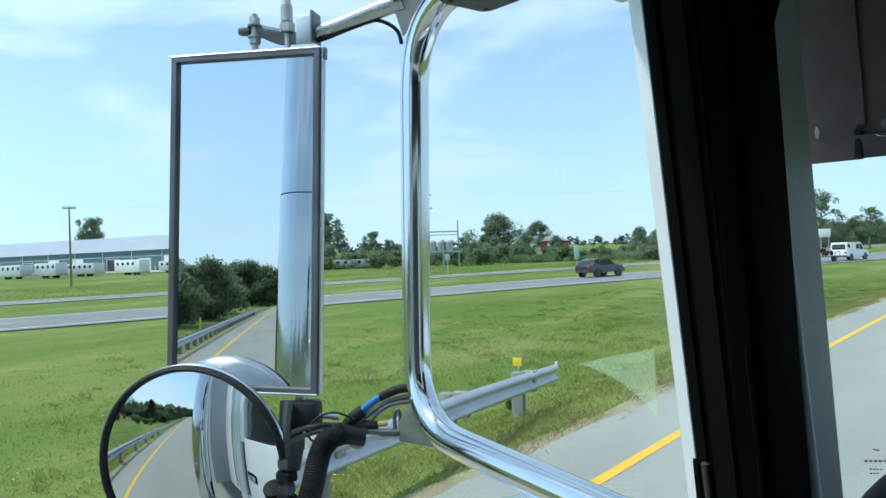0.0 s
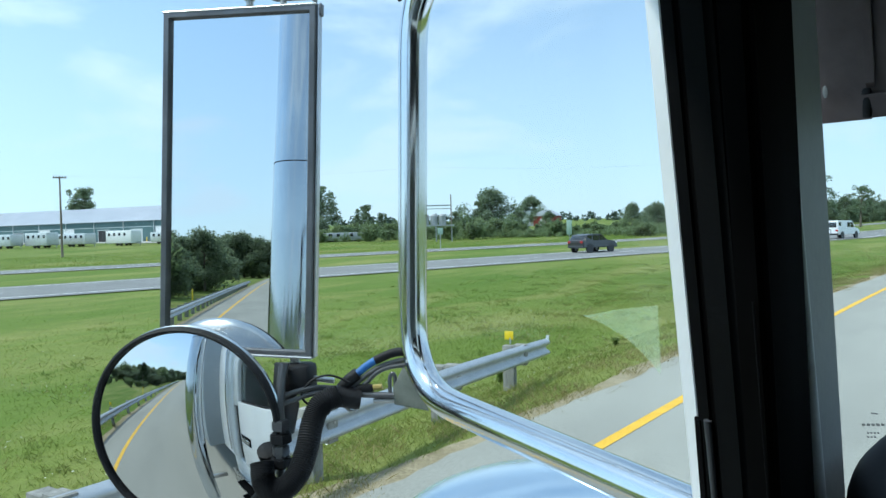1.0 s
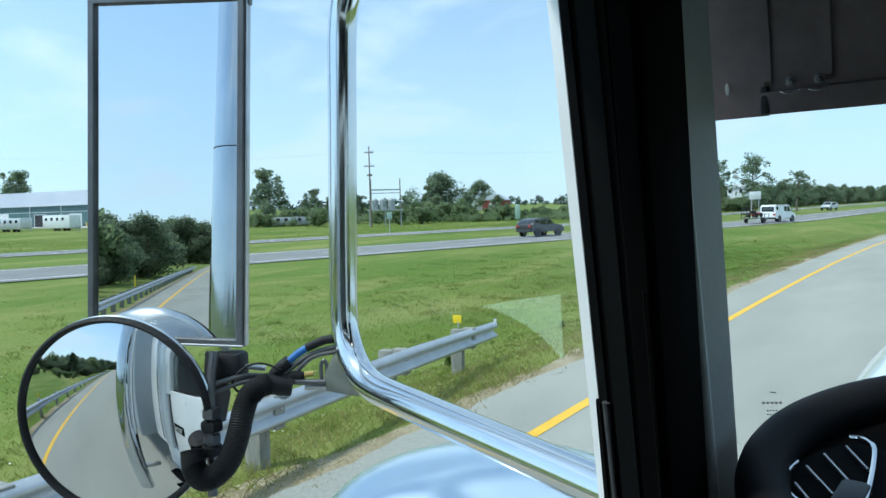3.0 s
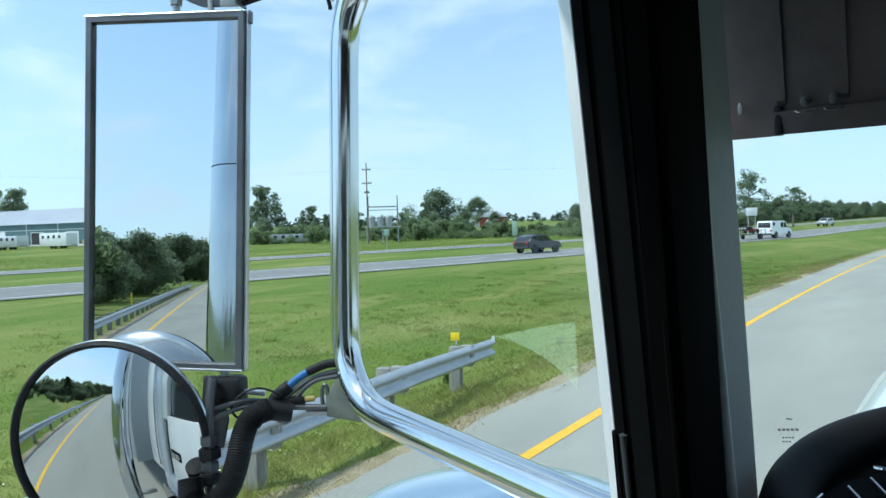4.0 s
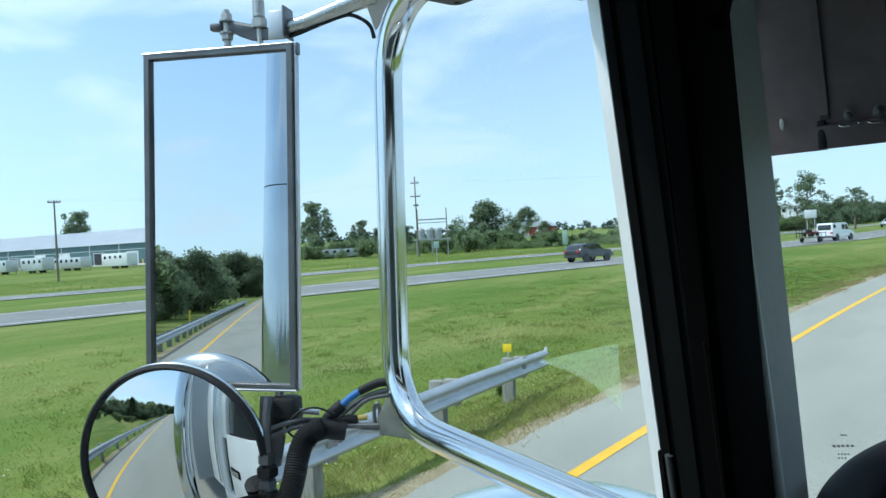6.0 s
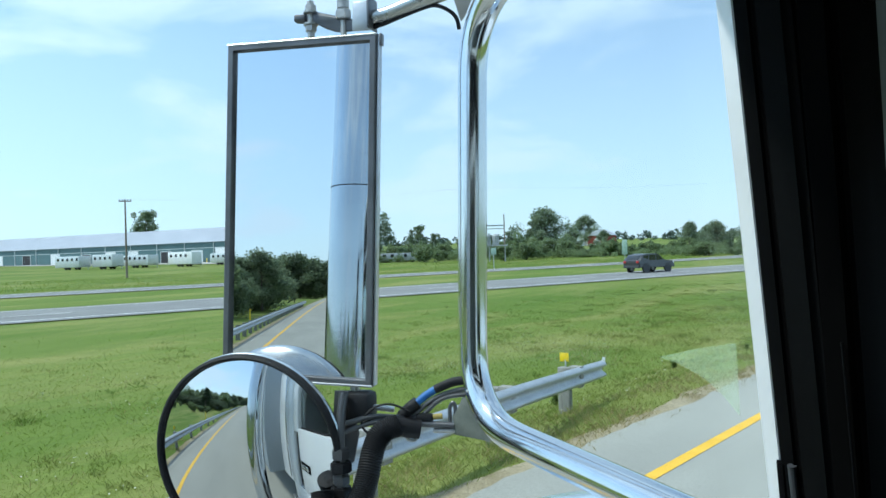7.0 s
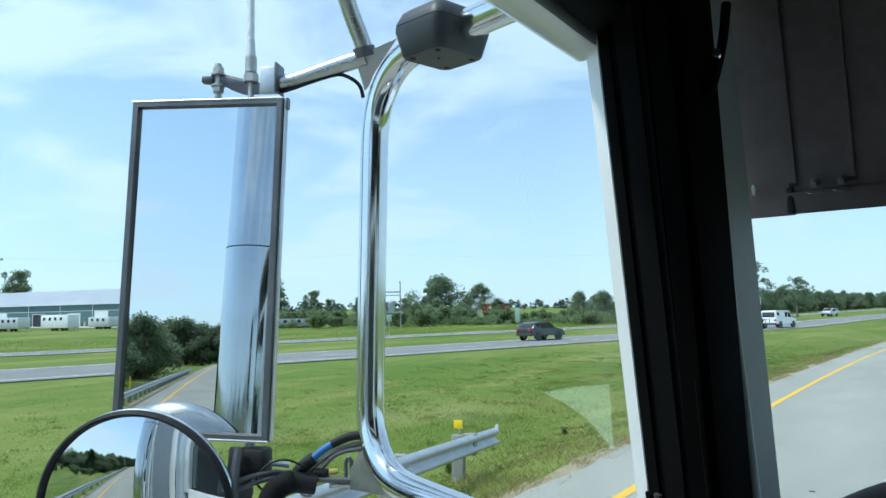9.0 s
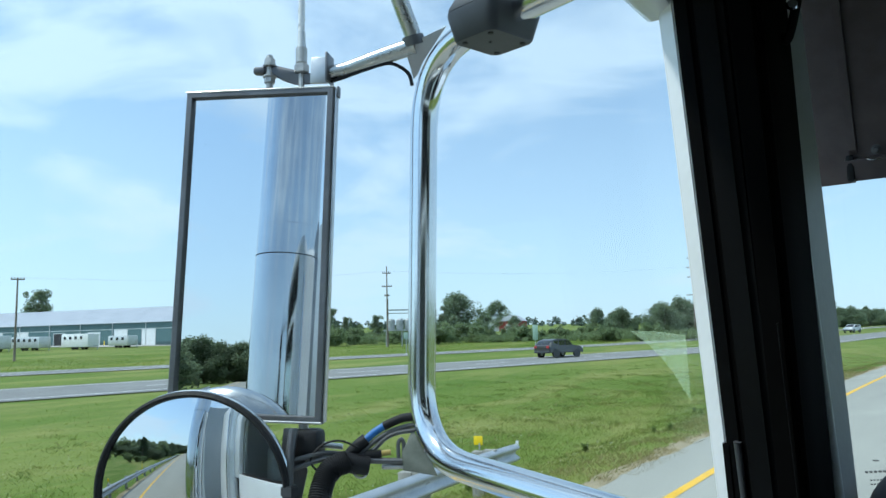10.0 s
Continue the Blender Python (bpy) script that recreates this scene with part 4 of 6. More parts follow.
# arm to the top of the mirror
bp("top_arm", tube([(-0.717, 0.608, 2.681), (-0.700, 0.616, 2.683), (-0.681, 0.623, 2.687), (-0.644, 0.636, 2.696), (-0.608, 0.648, 2.703)], lambda q: 0.0092 + 0.0018 * q, 30, 8, draw=0.006), M_DULL, "dull chrome arm")
bp("end_plate", box((0.024, 0.004, 0.036), (0, 0, 0), 0.0015, m=axes((-0.730, 0.601, 2.685), (0.9, 0.42, 0), (0.05, 0.02, 1))), M_STEEL, "flattened tube end")
bp("end_fin", box((0.003, 0.028, 0.038), (0, 0, 0), 0.001, m=axes((-0.717, 0.606, 2.685), (0.9, 0.42, 0), (0.02, 0.0, 1))), M_FRAME)
bp("gusset", plate([(-0.6195, 0.6395, 2.702), (-0.564, 0.6535, 2.7185), (-0.580, 0.6535, 2.702), (-0.6015, 0.656, 2.684), (-0.612, 0.657, 2.669), (-0.6185, 0.657, 2.664)], 0.003), M_STEEL, "welded gusset plate")
bp("strap", plate([(-0.813, 0.567, 2.698), (-0.790, 0.577, 2.699), (-0.759, 0.595, 2.689), (-0.716, 0.6165, 2.675), (-0.714, 0.6175, 2.671), (-0.740, 0.605, 2.670), (-0.765, 0.593, 2.671), (-0.780, 0.586, 2.678), (-0.792, 0.580, 2.686), (-0.813, 0.569, 2.691)], 0.010), M_FRAME, "flat steel strap")
P0 = Vector((-0.795, 0.574, 2.692))
for z, r, hgt, n in ((0.012, 0.0075, 0.008, 6), (0.0065, 0.0092, 0.003, 18), (-0.0085, 0.0092, 0.003, 18), (-0.002, 0.0045, 0.046, 10), (-0.0135, 0.0075, 0.008, 6)):
    bp("bolt", cyl(r, hgt, P0 + Vector((0, 0, z)), n=n, bevel=0.0008), M_ZINC)
bp("bolt_lug", box((0.016, 0.012, 0.010), (0, 0, 0), 0.003, m=axes(P0 + Vector((-0.012, -0.006, 0.000)), (0.85, 0.5, 0), (0.1, 0, 1))), M_FRAME)
bp("top_cable", tube([(-0.716, 0.608, 2.669), (-0.700, 0.6135, 2.672), (-0.683, 0.619, 2.676), (-0.654, 0.631, 2.683), (-0.640, 0.638, 2.684), (-0.628, 0.647, 2.677), (-0.6215, 0.652, 2.668), (-0.6195, 0.6545, 2.655)], 0.0024, 8, 8), M_RUBBER, "thin black cable")
bp("brace_post", tube([(-0.609, 0.6455, 2.708), (-0.609, 0.6415, 2.719), (-0.612, 0.6295, 2.744), (-0.614, 0.6145, 2.776), (-0.619, 0.5525, 2.918)], 0.0108, 20, 6), M_DULL, "dull chrome brace")
bp("brace_socket", tube([(-0.6085, 0.6475, 2.703), (-0.609, 0.6435, 2.714)], 0.0138, 20, 2, curve=False), M_FRAME, "dark steel socket")
# lower arm and clamp
bp("lower_arm", tube([(-0.735, 0.575, 2.196), (-0.634, 0.641, 2.190)], 0.0038, 12, 2, curve=False), M_FRAME)
bp("lower_arm_bolt", tube([(-0.655, 0.628, 2.184), (-0.630, 0.644, 2.184)], 0.0030, 10, 2, curve=False), M_ZINC)
bp("lower_gusset", plate([(-0.6265, 0.652, 2.226), (-0.634, 0.640, 2.200), (-0.633, 0.640, 2.180), (-0.594, 0.657, 2.174), (-0.608, 0.656, 2.199), (-0.617, 0.654, 2.214)], 0.003), M_GUSSET, "dull welded gusset plate tinted green for the grass's reflection")
bp("hook_link", tube([(-0.639, 0.640, 2.192), (-0.640, 0.641, 2.210), (-0.637, 0.643, 2.216), (-0.634, 0.644, 2.210), (-0.634, 0.643, 2.194)], 0.0024, 8, 5), M_FRAME, "small wire link")
wc = Vector((-0.617, 0.6552, 2.198))
wu, wv = (Vector((-0.200, 0.509, 2.172)) - wc).normalized(), (Vector((-0.6037, 0.6607, 2.695)) - wc).normalized()
wc += (wu + wv).normalized() * 0.075 / math.sin(wu.angle(wv) / 2)
weld = []
for k, p in enumerate(ARC[1:14]):
    v_ = (Vector((0, 0, 2.4)) - p).normalized()
    o_ = (p - wc).normalized()
    weld.append(p + (o_ - v_ * o_.dot(v_)).normalized() * (0.0112 + 0.0009 * math.sin(2.7 * k)) + v_ * 0.0125)
bp("weld_seam", tube(weld, lambda q: 0.0026 + 0.0009 * math.sin(23 * q) * math.sin(51 * q), 8, 4), M_BEAD, "rough pale weld bead")
bp("mirror_stay", tube([(-0.722, 0.586, 2.212), (-0.696, 0.604, 2.208)], 0.0035, 10, 2, curve=False), M_STEEL)
bp("clamp_block", box((0.040, 0.034, 0.034), (0, 0, 0), 0.007, m=axes((-0.733, 0.580, 2.213), (0.905, 0.424, 0), (0, 0, 1))), M_RUBBER, "black rubber clamp")
bp("mirror_stud", cyl(0.006, 0.035, (-0.738, 0.580, 2.222), n=8), M_ZINC)
bp("stud_nut", cyl(0.009, 0.008, (-0.738, 0.580, 2.206), n=6, bevel=0.001), M_ZINC)
bp("drop_strap", prism([(0, 0), (0.018, 0.0), (0.030, -0.05), (0.022, -0.085), (0.006, -0.085), (-0.004, -0.04)], 0.004, 0.001, m=axes((-0.752, 0.562, 2.232), (0.905, 0.424, 0), (0.42, -0.90, 0))), M_FRAME)
rod = bp("spot_rod", tube([(-0.730, 0.556, 2.232), (-0.726, 0.545, 2.19), (-0.720, 0.540, 2.14), (-0.718, 0.536, 2.07)], 0.0055, 12, 6), M_FRAME, "threaded rod")
for z, r in ((2.165, 0.011), (2.150, 0.0135), (2.136, 0.0105), (2.122, 0.013)):
    bp("rod_nut", cyl(r, 0.012, (-0.7215, 0.541, z), n=6, bevel=0.0015), M_RUBBER if r > 0.012 else M_FRAME)
bp("spot_link", tube([SB, (-0.78, 0.545, 2.165), (-0.7215, 0.541, 2.158)], 0.006, 10, 5), M_ZINC)

# ---- wiring at the foot of the bracket ----
wir = thing("wiring_loom", (-0.65, 0.62, 2.2), "bundle of grey wires and black corrugated sleeve on the bracket", "cable")
BO2 = Vector((-0.65, 0.62, 2.2))


def wp(name, bm, material, label=""):
    bmesh.ops.translate(bm, vec=-BO2, verts=bm.verts)
    return part(name, bm, material, wir, label)


wp("taped_bundle", tube([(-0.621, 0.657, 2.241), (-0.632, 0.651, 2.241), (-0.641, 0.645, 2.239), (-0.657, 0.635, 2.231)], 0.0054, 12, 5), M_RUBBER)
wp("blue_tape", tube([(-0.656, 0.6355, 2.2315), (-0.666, 0.628, 2.224), (-0.674, 0.620, 2.215)], 0.0047, 12, 5), M_BLUE, "blue tape wrap")
wp("taped_joint", tube([(-0.673, 0.621, 2.216), (-0.681, 0.614, 2.208), (-0.688, 0.608, 2.198), (-0.689, 0.602, 2.187)], 0.0078, 12, 5), M_RUBBER)
wp("taped_bend", tube([(-0.668, 0.618, 2.186), (-0.678, 0.606, 2.189), (-0.690, 0.592, 2.192), (-0.696, 0.580, 2.178)], 0.0120, 12, 5), M_RUBBER)
loom = [(-0.680, 0.596, 2.193), (-0.692, 0.579, 2.186), (-0.694, 0.567, 2.168), (-0.689, 0.552, 2.140), (-0.686, 0.537, 2.118), (-0.690, 0.522, 2.104), (-0.702, 0.512, 2.100), (-0.716, 0.511, 2.110), (-0.723, 0.515, 2.128)]
wp("corrugated_sleeve", tube(loom, 0.0132, 18, 22, ribs=0.045), M_RUBBER, "black corrugated sleeve")
wp("wire", tube([(-0.624, 0.653, 2.226), (-0.643, 0.642, 2.223), (-0.655, 0.633, 2.216), (-0.666, 0.624, 2.203), (-0.676, 0.614, 2.197), (-0.705, 0.580, 2.196), (-0.728, 0.550, 2.186), (-0.742, 0.522, 2.178)], 0.0030, 8, 6), M_WIRE, "grey cable")
wp("wire", tube([(-0.624, 0.654, 2.233), (-0.647, 0.640, 2.226), (-0.661, 0.629, 2.217), (-0.673, 0.619, 2.205), (-0.682, 0.610, 2.199), (-0.706, 0.580, 2.203), (-0.728, 0.550, 2.196), (-0.742, 0.522, 2.190)], 0.0030, 8, 6), M_WIRE, "grey cable")
wp("amber_cap", tube([(-0.646, 0.634, 2.201), (-0.655, 0.628, 2.200)], 0.0034, 10, 2, curve=False), M_AMBER, "dull yellow wire cap")
wp("connector", box((0.022, 0.010, 0.010), (0, 0, 0), 0.004, m=axes((-0.664, 0.623, 2.199), (0.83, 0.55, 0.1), (0, 0, 1))), M_RUBBER, "black plug")
wp("loose_wire", tube([(-0.672, 0.606, 2.208), (-0.69, 0.592, 2.217), (-0.706, 0.578, 2.212), (-0.714, 0.568, 2.196), (-0.706, 0.572, 2.184), (-0.696, 0.578, 2.186)], 0.0014, 6, 6), M_RUBBER)
wp("hose_clip", tube([(-0.673 + 0.007 * math.cos(a), 0.610 + 0.005 * math.cos(a), 2.182 + 0.009 * math.sin(a)) for a in (2 * math.pi * k / 16 for k in range(17))], 0.0018, 8, 2), M_ZINC, "round metal clip")

# ---- marker pod on the tube, antenna ----
pod = thing("marker_pod", label="dark grey faceted plastic pod clamped on the chrome tube", category="marker lamp",
            m=axes((-0.475, 0.6195, 2.690), (1, -0.24, 0), (0.04, -0.02, 1)) @ Matrix.Diagonal((0.93, 0.93, 0.93, 1)))


def rounded(layers, w, d, r, n=5):
    """Rounded oblongs of a width and depth, stacked: (height, scale) from below."""
    bm = bmesh.new()
    out = []
    for z, s in layers:
        lp = []
        for cx, cy, a0 in ((1, 1, 0), (-1, 1, 90), (-1, -1, 180), (1, -1, 270)):
            for k in range(n + 1):
                a = radians(a0 + 90 * k / n)
                lp.append(bm.verts.new(((cx * (w / 2 - r) + r * math.cos(a)) * s, (cy * (d / 2 - r) + r * math.sin(a)) * s, z)))
        out.append(lp)
    m_ = len(out[0])
    for a, b in zip(out, out[1:]):
        for k in range(m_):
            bm.faces.new((a[k], a[(k + 1) % m_], b[(k + 1) % m_], b[k]))
    bm.faces.new(out[0][::-1])
    bm.faces.new(out[-1])
    return bm


part("housing", rounded([(-0.0285, 0.80), (-0.0265, 0.84), (0.002, 1.0), (0.0075, 1.0)], 0.084, 0.090, 0.014), M_PLASTIC, pod)
part("lid", rounded([(0.0085, 0.99), (0.012, 0.985), (0.024, 0.86), (0.029, 0.70)], 0.084, 0.090, 0.014), M_PLASTIC, pod, "faceted pod lid")
part("seam", rounded([(0.0070, 0.965), (0.0090, 0.965)], 0.084, 0.090, 0.014), M_RUBBER, pod)
# Dark discs imitate the shade in the pod's screw holes.
for x, y in ((0.022, -0.027), (-0.022, -0.027), (0.022, 0.027), (-0.022, 0.027), (0.0, -0.006)):
    part("screw_hole", cyl(0.0035 if x else 0.0018, 0.003, (x, y, -0.0280), n=12), M_RUBBER, pod)

ant = thing("whip_antenna", (-0.756, 0.594, 2.675), "thin white whip antenna on a threaded base", "antenna")
part("base_nut", cyl(0.010, 0.012, (0, 0, 0.016), n=6, bevel=0.0012), M_ZINC, ant)
part("collar", cyl(0.0075, 0.022, (0.0, 0, 0.034), n=16, bevel=0.001), M_ZINC, ant)
part("base_stud", cyl(0.004, 0.03, (0, 0, 0.0), n=10), M_ZINC, ant)
part("ferrule", cyl(0.006, 0.022, (0.0, 0.0, 0.056), r2=0.0048, n=16), M_SIGN, ant)
part("whip", tube([(0, 0, 0.05), (0.006, -0.004, 0.3), (0.014, -0.01, 0.8)], 0.0042, 12, 10), M_DOORW, ant)
bm = bmesh.new()
hel = [(0.0075 * z + 0.0044 * math.cos(z * 300), -0.005 * z + 0.0044 * math.sin(z * 300), 0.06 + z) for z in (0.004 * k for k in range(180))]
part("wrapping", tube(hel, 0.0012, 5, 1, bm=bm, curve=False), M_SIGN, ant)

# ---- guardrail ----
RAIL_END = 11.6


def rail_at(y):
    """The rail's line, which flares away from the road at its end."""
    x = ramp_x(y) - 5.02 - 0.0118 * max(0, y) ** 2
    return Vector((x, y, land(x, y) + 0.03))


RB = rail_at(RAIL_END)
rail = thing("guardrail", RB, "galvanised W-beam guardrail on grey timber posts along the road", "guardrail")
prof = [(0.0, 0.155), (0.022, 0.140), (0.075, 0.115), (0.083, 0.090), (0.075, 0.065), (0.012, 0.028), (0.0, 0.0), (0.012, -0.028), (0.075, -0.065), (0.083, -0.090), (0.075, -0.115), (0.022, -0.140), (0.0, -0.155)]
SEG = 3.81
bm = bmesh.new()
rings = []
for y in (0.0, SEG + 0.09):
    rings.append([[bm.verts.new((x + o, y, z)) for x, z in prof] for o in (0.0, -0.004)])
for o in (0, 1):
    for i in range(len(prof) - 1):
        f4 = (rings[0][o][i], rings[0][o][i + 1], rings[1][o][i + 1], rings[1][o][i])
        bm.faces.new(f4 if o else f4[::-1])
for k in (0, 1):
    for i in range(len(prof) - 1):
        bm.faces.new((rings[k][0][i], rings[k][0][i + 1], rings[k][1][i + 1], rings[k][1][i]))
bmesh.ops.recalc_face_normals(bm, faces=bm.faces)
beam = part("beam", bm, M_GALV, rail, "galvanised steel beam")
smooth(beam.data, 50)
BZ = 0.55
NS = 30


def on_rail(y, dx=0.0, dz=0.0):
    """A pose on the rail, its y axis along it."""
    d = rail_at(y + 0.5) - rail_at(y - 0.5)
    return Matrix.Translation(rail_at(y) - RB) @ Matrix.Rotation(-math.atan2(d.x, d.y), 4, "Z") @ Matrix.Translation((dx, 0, dz))


for k in range(NS):
    a, b = rail_at(RAIL_END - SEG * (k + 1)), rail_at(RAIL_END - SEG * k)
    m = Matrix.Translation(a - RB) @ Matrix.Rotation(-math.atan2((b - a).x, (b - a).y), 4, "Z") @ Matrix.Rotation(math.asin((b - a).z / (b - a).length), 4, "X") @ Matrix.Translation((0.10 + 0.0015 * (k % 2), 0, BZ))
    if k == 0:
        beam.matrix_basis = m
        part("end_clip", box((0.05, 0.02, 0.16), (0.03, SEG + 0.10, 0.13), 0.004), M_SIGN, rail, "bright bent end clip").matrix_basis = m
    else:
        again(beam, m, rail)
post = part("post", box((0.19, 0.16, 1.20), (-0.20, 0, 0.075), 0.008), M_POST, rail)
block = part("spacer_block", box((0.20, 0.15, 0.34), (0.0, 0, 0.53), 0.008), M_POST, rail)
bolt = part("beam_bolt", lathe([(0.016, 0), (0.014, 0.006), (0.006, 0.009), (0, 0.0095)], 12, m=pose(0.112, 0, 0.56, 0, 90, 0)), M_ZINC, rail)
for k in range(int(NS * 1.4)):
    m = on_rail(RAIL_END - 1.2 - 2.7 * k) @ pose(0.03 * noise.noise((k, 0, 0)), 0, 0.03 * noise.noise((k, 5, 0)), 1.5 * noise.noise((k, 2, 0)), 1.5 * noise.noise((k, 3, 1)), 3 * noise.noise((k, 4, 2)))
    if k == 0:
        for o in (post, block, bolt):
            o.matrix_basis = m
    else:
        again(post, m, rail)
        again(block, m, rail)
        again(bolt, on_rail(RAIL_END - 1.2 - 2.7 * k), rail)
for k in (0, 6, 12):
    m = on_rail(RAIL_END - 1.2 - 2.7 * k)
    part("reflector", box((0.15, 0.010, 0.14), (-0.20, 0, 0.84), 0.003), M_REFLECT, rail, "yellow reflector plate").matrix_basis = m
    part("reflector_stalk", box((0.02, 0.03, 0.10), (-0.18, 0, 0.75), 0.002), M_GALV, rail).matrix_basis = m
# delineator stakes further back
for k, y in enumerate((-14.0, -44.0)):
    at = rail_at(y) - Vector((0.55, 0, 0))
    st = thing("delineator_stake", (at.x, y, land(at.x, y)), "thin yellow delineator stake behind the guardrail", "road marker", "delineators")
    part("stake", box((0.09, 0.02, 1.3), (0, 0, 0.6), 0.006), M_REFLECT, st)


# ---- plants ----
def leaf_cloud(rng, centres, radii, count, size, flat=0.6):
    """Small leaf faces scattered in clumps: vertices and faces."""
    idx = rng.integers(0, len(centres), count)
    d = rng.normal(size=(count, 3))
    d /= np.linalg.norm(d, axis=1)[:, None]
    p = np.asarray(centres)[idx] + d * (np.asarray(radii)[idx] * rng.random(count) ** 0.45)[:, None]
    a = rng.normal(size=(count, 3))
    a[:, 2] *= flat
    a /= np.linalg.norm(a, axis=1)[:, None]
    b = np.cross(a, rng.normal(size=(count, 3)))
    b /= np.linalg.norm(b, axis=1)[:, None]
    s = size * (0.55 + 0.9 * rng.random(count))[:, None]
    v = np.stack([p - a * s, p + b * s * 0.55, p + a * s, p - b * s * 0.55], 1).reshape(-1, 3)
    f_ = np.arange(count * 4).reshape(-1, 4)
    return v.tolist(), f_.tolist()


def tree(name, at, height, width, seed, label, leaves=2600, size=0.28, base=0.28, open_=0.0, material=None, category="tree", group="", trunk_r=None):
    """A trunk with limbs and a ragged crown of leaf clumps."""
    rng = np.random.default_rng(seed)
    ob = thing(name, at, label, category, group)
    r0 = trunk_r or 0.025 * height
    bm = bmesh.new()
    lean_ = rng.normal(size=2) * 0.04 * height
    top = Vector((lean_[0], lean_[1], height * 0.86))
    mid = Vector((lean_[0] * 0.3, lean_[1] * 0.3, height * 0.45))
    tube([(0, 0, -0.1), mid * 0.5, mid, top], lambda t: r0 * (1 - 0.85 * t), 9, 4, bm=bm)
    cents, rads = [], []
    nl = 11
    for k in range(nl):
        t = base + (0.95 - base) * (k + rng.random() * 0.6) / nl
        ang = k * 2.4 + rng.random()
        spread = width * 0.5 * (math.sin(math.pi * min(1, 0.22 + 0.86 * (t - base) / (1 - base))) * 0.9 + 0.12) * (0.75 + 0.4 * rng.random())
        s = Vector((lean_[0] * t, lean_[1] * t, height * t * 0.86))
        e = s + Vector((math.cos(ang) * spread, math.sin(ang) * spread, height * (0.06 + 0.08 * rng.random())))
        tube([s, (s + e) / 2 + Vector((0, 0, 0.02 * height)), e], lambda q: r0 * 0.38 * (1 - 0.8 * q), 6, 3, bm=bm)
        for j in range(5):
            q = 0.35 + 0.65 * rng.random()
            c = s.lerp(e, q) + Vector(rng.normal(size=3) * 0.05 * height)
            cents.append(tuple(c))
            rads.append(width * (0.09 + 0.09 * rng.random()) * (1 - 0.35 * open_))
    for j in range(4):
        cents.append((lean_[0] + rng.normal() * 0.05 * height, lean_[1] + rng.normal() * 0.05 * height, height * (0.84 + 0.1 * rng.random())))
        rads.append(width * 0.11)
    part("trunk", bm, M_BARK, ob)
    v, f_ = leaf_cloud(rng, cents, rads, leaves, size)
    raw("crown", v, f_, material or M_LEAF, ob)
    return ob


def bush(name, at, height, width, seed, label, leaves=1500, size=0.24, material=None, group=""):
    rng = np.random.default_rng(seed)
    ob = thing(name, at, label, "shrub", group)
    bm = bmesh.new()
    cents, rads = [], []
    for k in range(7):
        a = k * 2.4 + rng.random()
        e = Vector((math.cos(a) * width * 0.34 * rng.random() ** 0.5, math.sin(a) * width * 0.34 * rng.random() ** 0.5, height * (0.45 + 0.38 * rng.random())))
        tube([(0, 0, -0.1), e * 0.5 + Vector((0, 0, 0.1)), e], lambda q: 0.05 * (1 - 0.7 * q), 5, 3, bm=bm)
        for j in range(4):
            c = e * (0.45 + 0.55 * rng.random()) + Vector(rng.normal(size=3) * 0.09 * height)
            c.z = max(c.z, height * 0.12)
            cents.append(tuple(c))
            rads.append(height * (0.16 + 0.12 * rng.random()))
    part("stems", bm, M_BARK, ob)
    v, f_ = leaf_cloud(rng, cents, rads, leaves, size)
    raw("foliage", v, f_, material or M_LEAF2, ob)
    return ob


def at_az(az, d, z=None):
    """A place by its bearing to the left of ahead and its distance."""
    x, y = -math.sin(radians(az)) * d, math.cos(radians(az)) * d
    return (x, y, land(x, y) if z is None else z)


# shapes built once and set out again
T1 = tree("broadleaf_tree", at_az(47.7, 132), 10.3, 6.6, 11, "rounded broadleaf tree with gaps in its crown", 6500, 0.19, 0.18)
T2 = tree("open_tree", at_az(14.3, 150), 11.0, 6.8, 12, "slim tree with a thin open crown and bare lower limbs", 2300, 0.18, 0.45, 1.0)
tree("open_tree", at_az(11.9, 150), 11.6, 8.0, 13, "slim tree with a thin open crown and bare lower limbs", 3300, 0.18, 0.30, 0.8)
T4 = tree("dense_tree", at_az(31.5, 350), 13.5, 15.0, 14, "dark dense rounded tree behind a barn", 9000, 0.30, 0.10)
B1 = bush("shrub", at_az(36.2, 128), 4.2, 5.6, 21, "tall green shrub at the field edge", 2200, 0.24)
B2 = bush("shrub", at_az(33.0, 135), 3.2, 5.2, 22, "tall green shrub at the field edge", 1800, 0.24)
B3 = bush("shrub", at_az(27.0, 140), 2.6, 4.2, 23, "tall green shrub at the field edge", 1500, 0.22)
for k in (B1, B2, B3):
    tagged(k, group="shrubs along the field")


shape = random.Random(9)


def scale_copy(src, at, s, turn):
    """A copy of a plant, a little wider, slimmer or lower than the first."""
    a, b, c = 0.85 + 0.4 * shape.random(), 0.85 + 0.4 * shape.random(), 0.88 + 0.24 * shape.random()
    return copy_thing(src, Matrix.Translation(at) @ Matrix.Rotation(turn, 4, "Z") @ Matrix.Diagonal((s * a, s * b, s * c, 1)))


rng = random.Random(5)
for k in range(120):
    az = 16.5 + 35 * (k + rng.random()) / 120
    d = 120 + 62 * rng.random()
    s = (0.35 + 0.6 * rng.random()) * (1.15 if 33 < az < 39 else 0.72 if az < 28 else 0.85)
    scale_copy(rng.choice((B1, B2, B3)), at_az(az, d), s, rng.random() * 6.3)
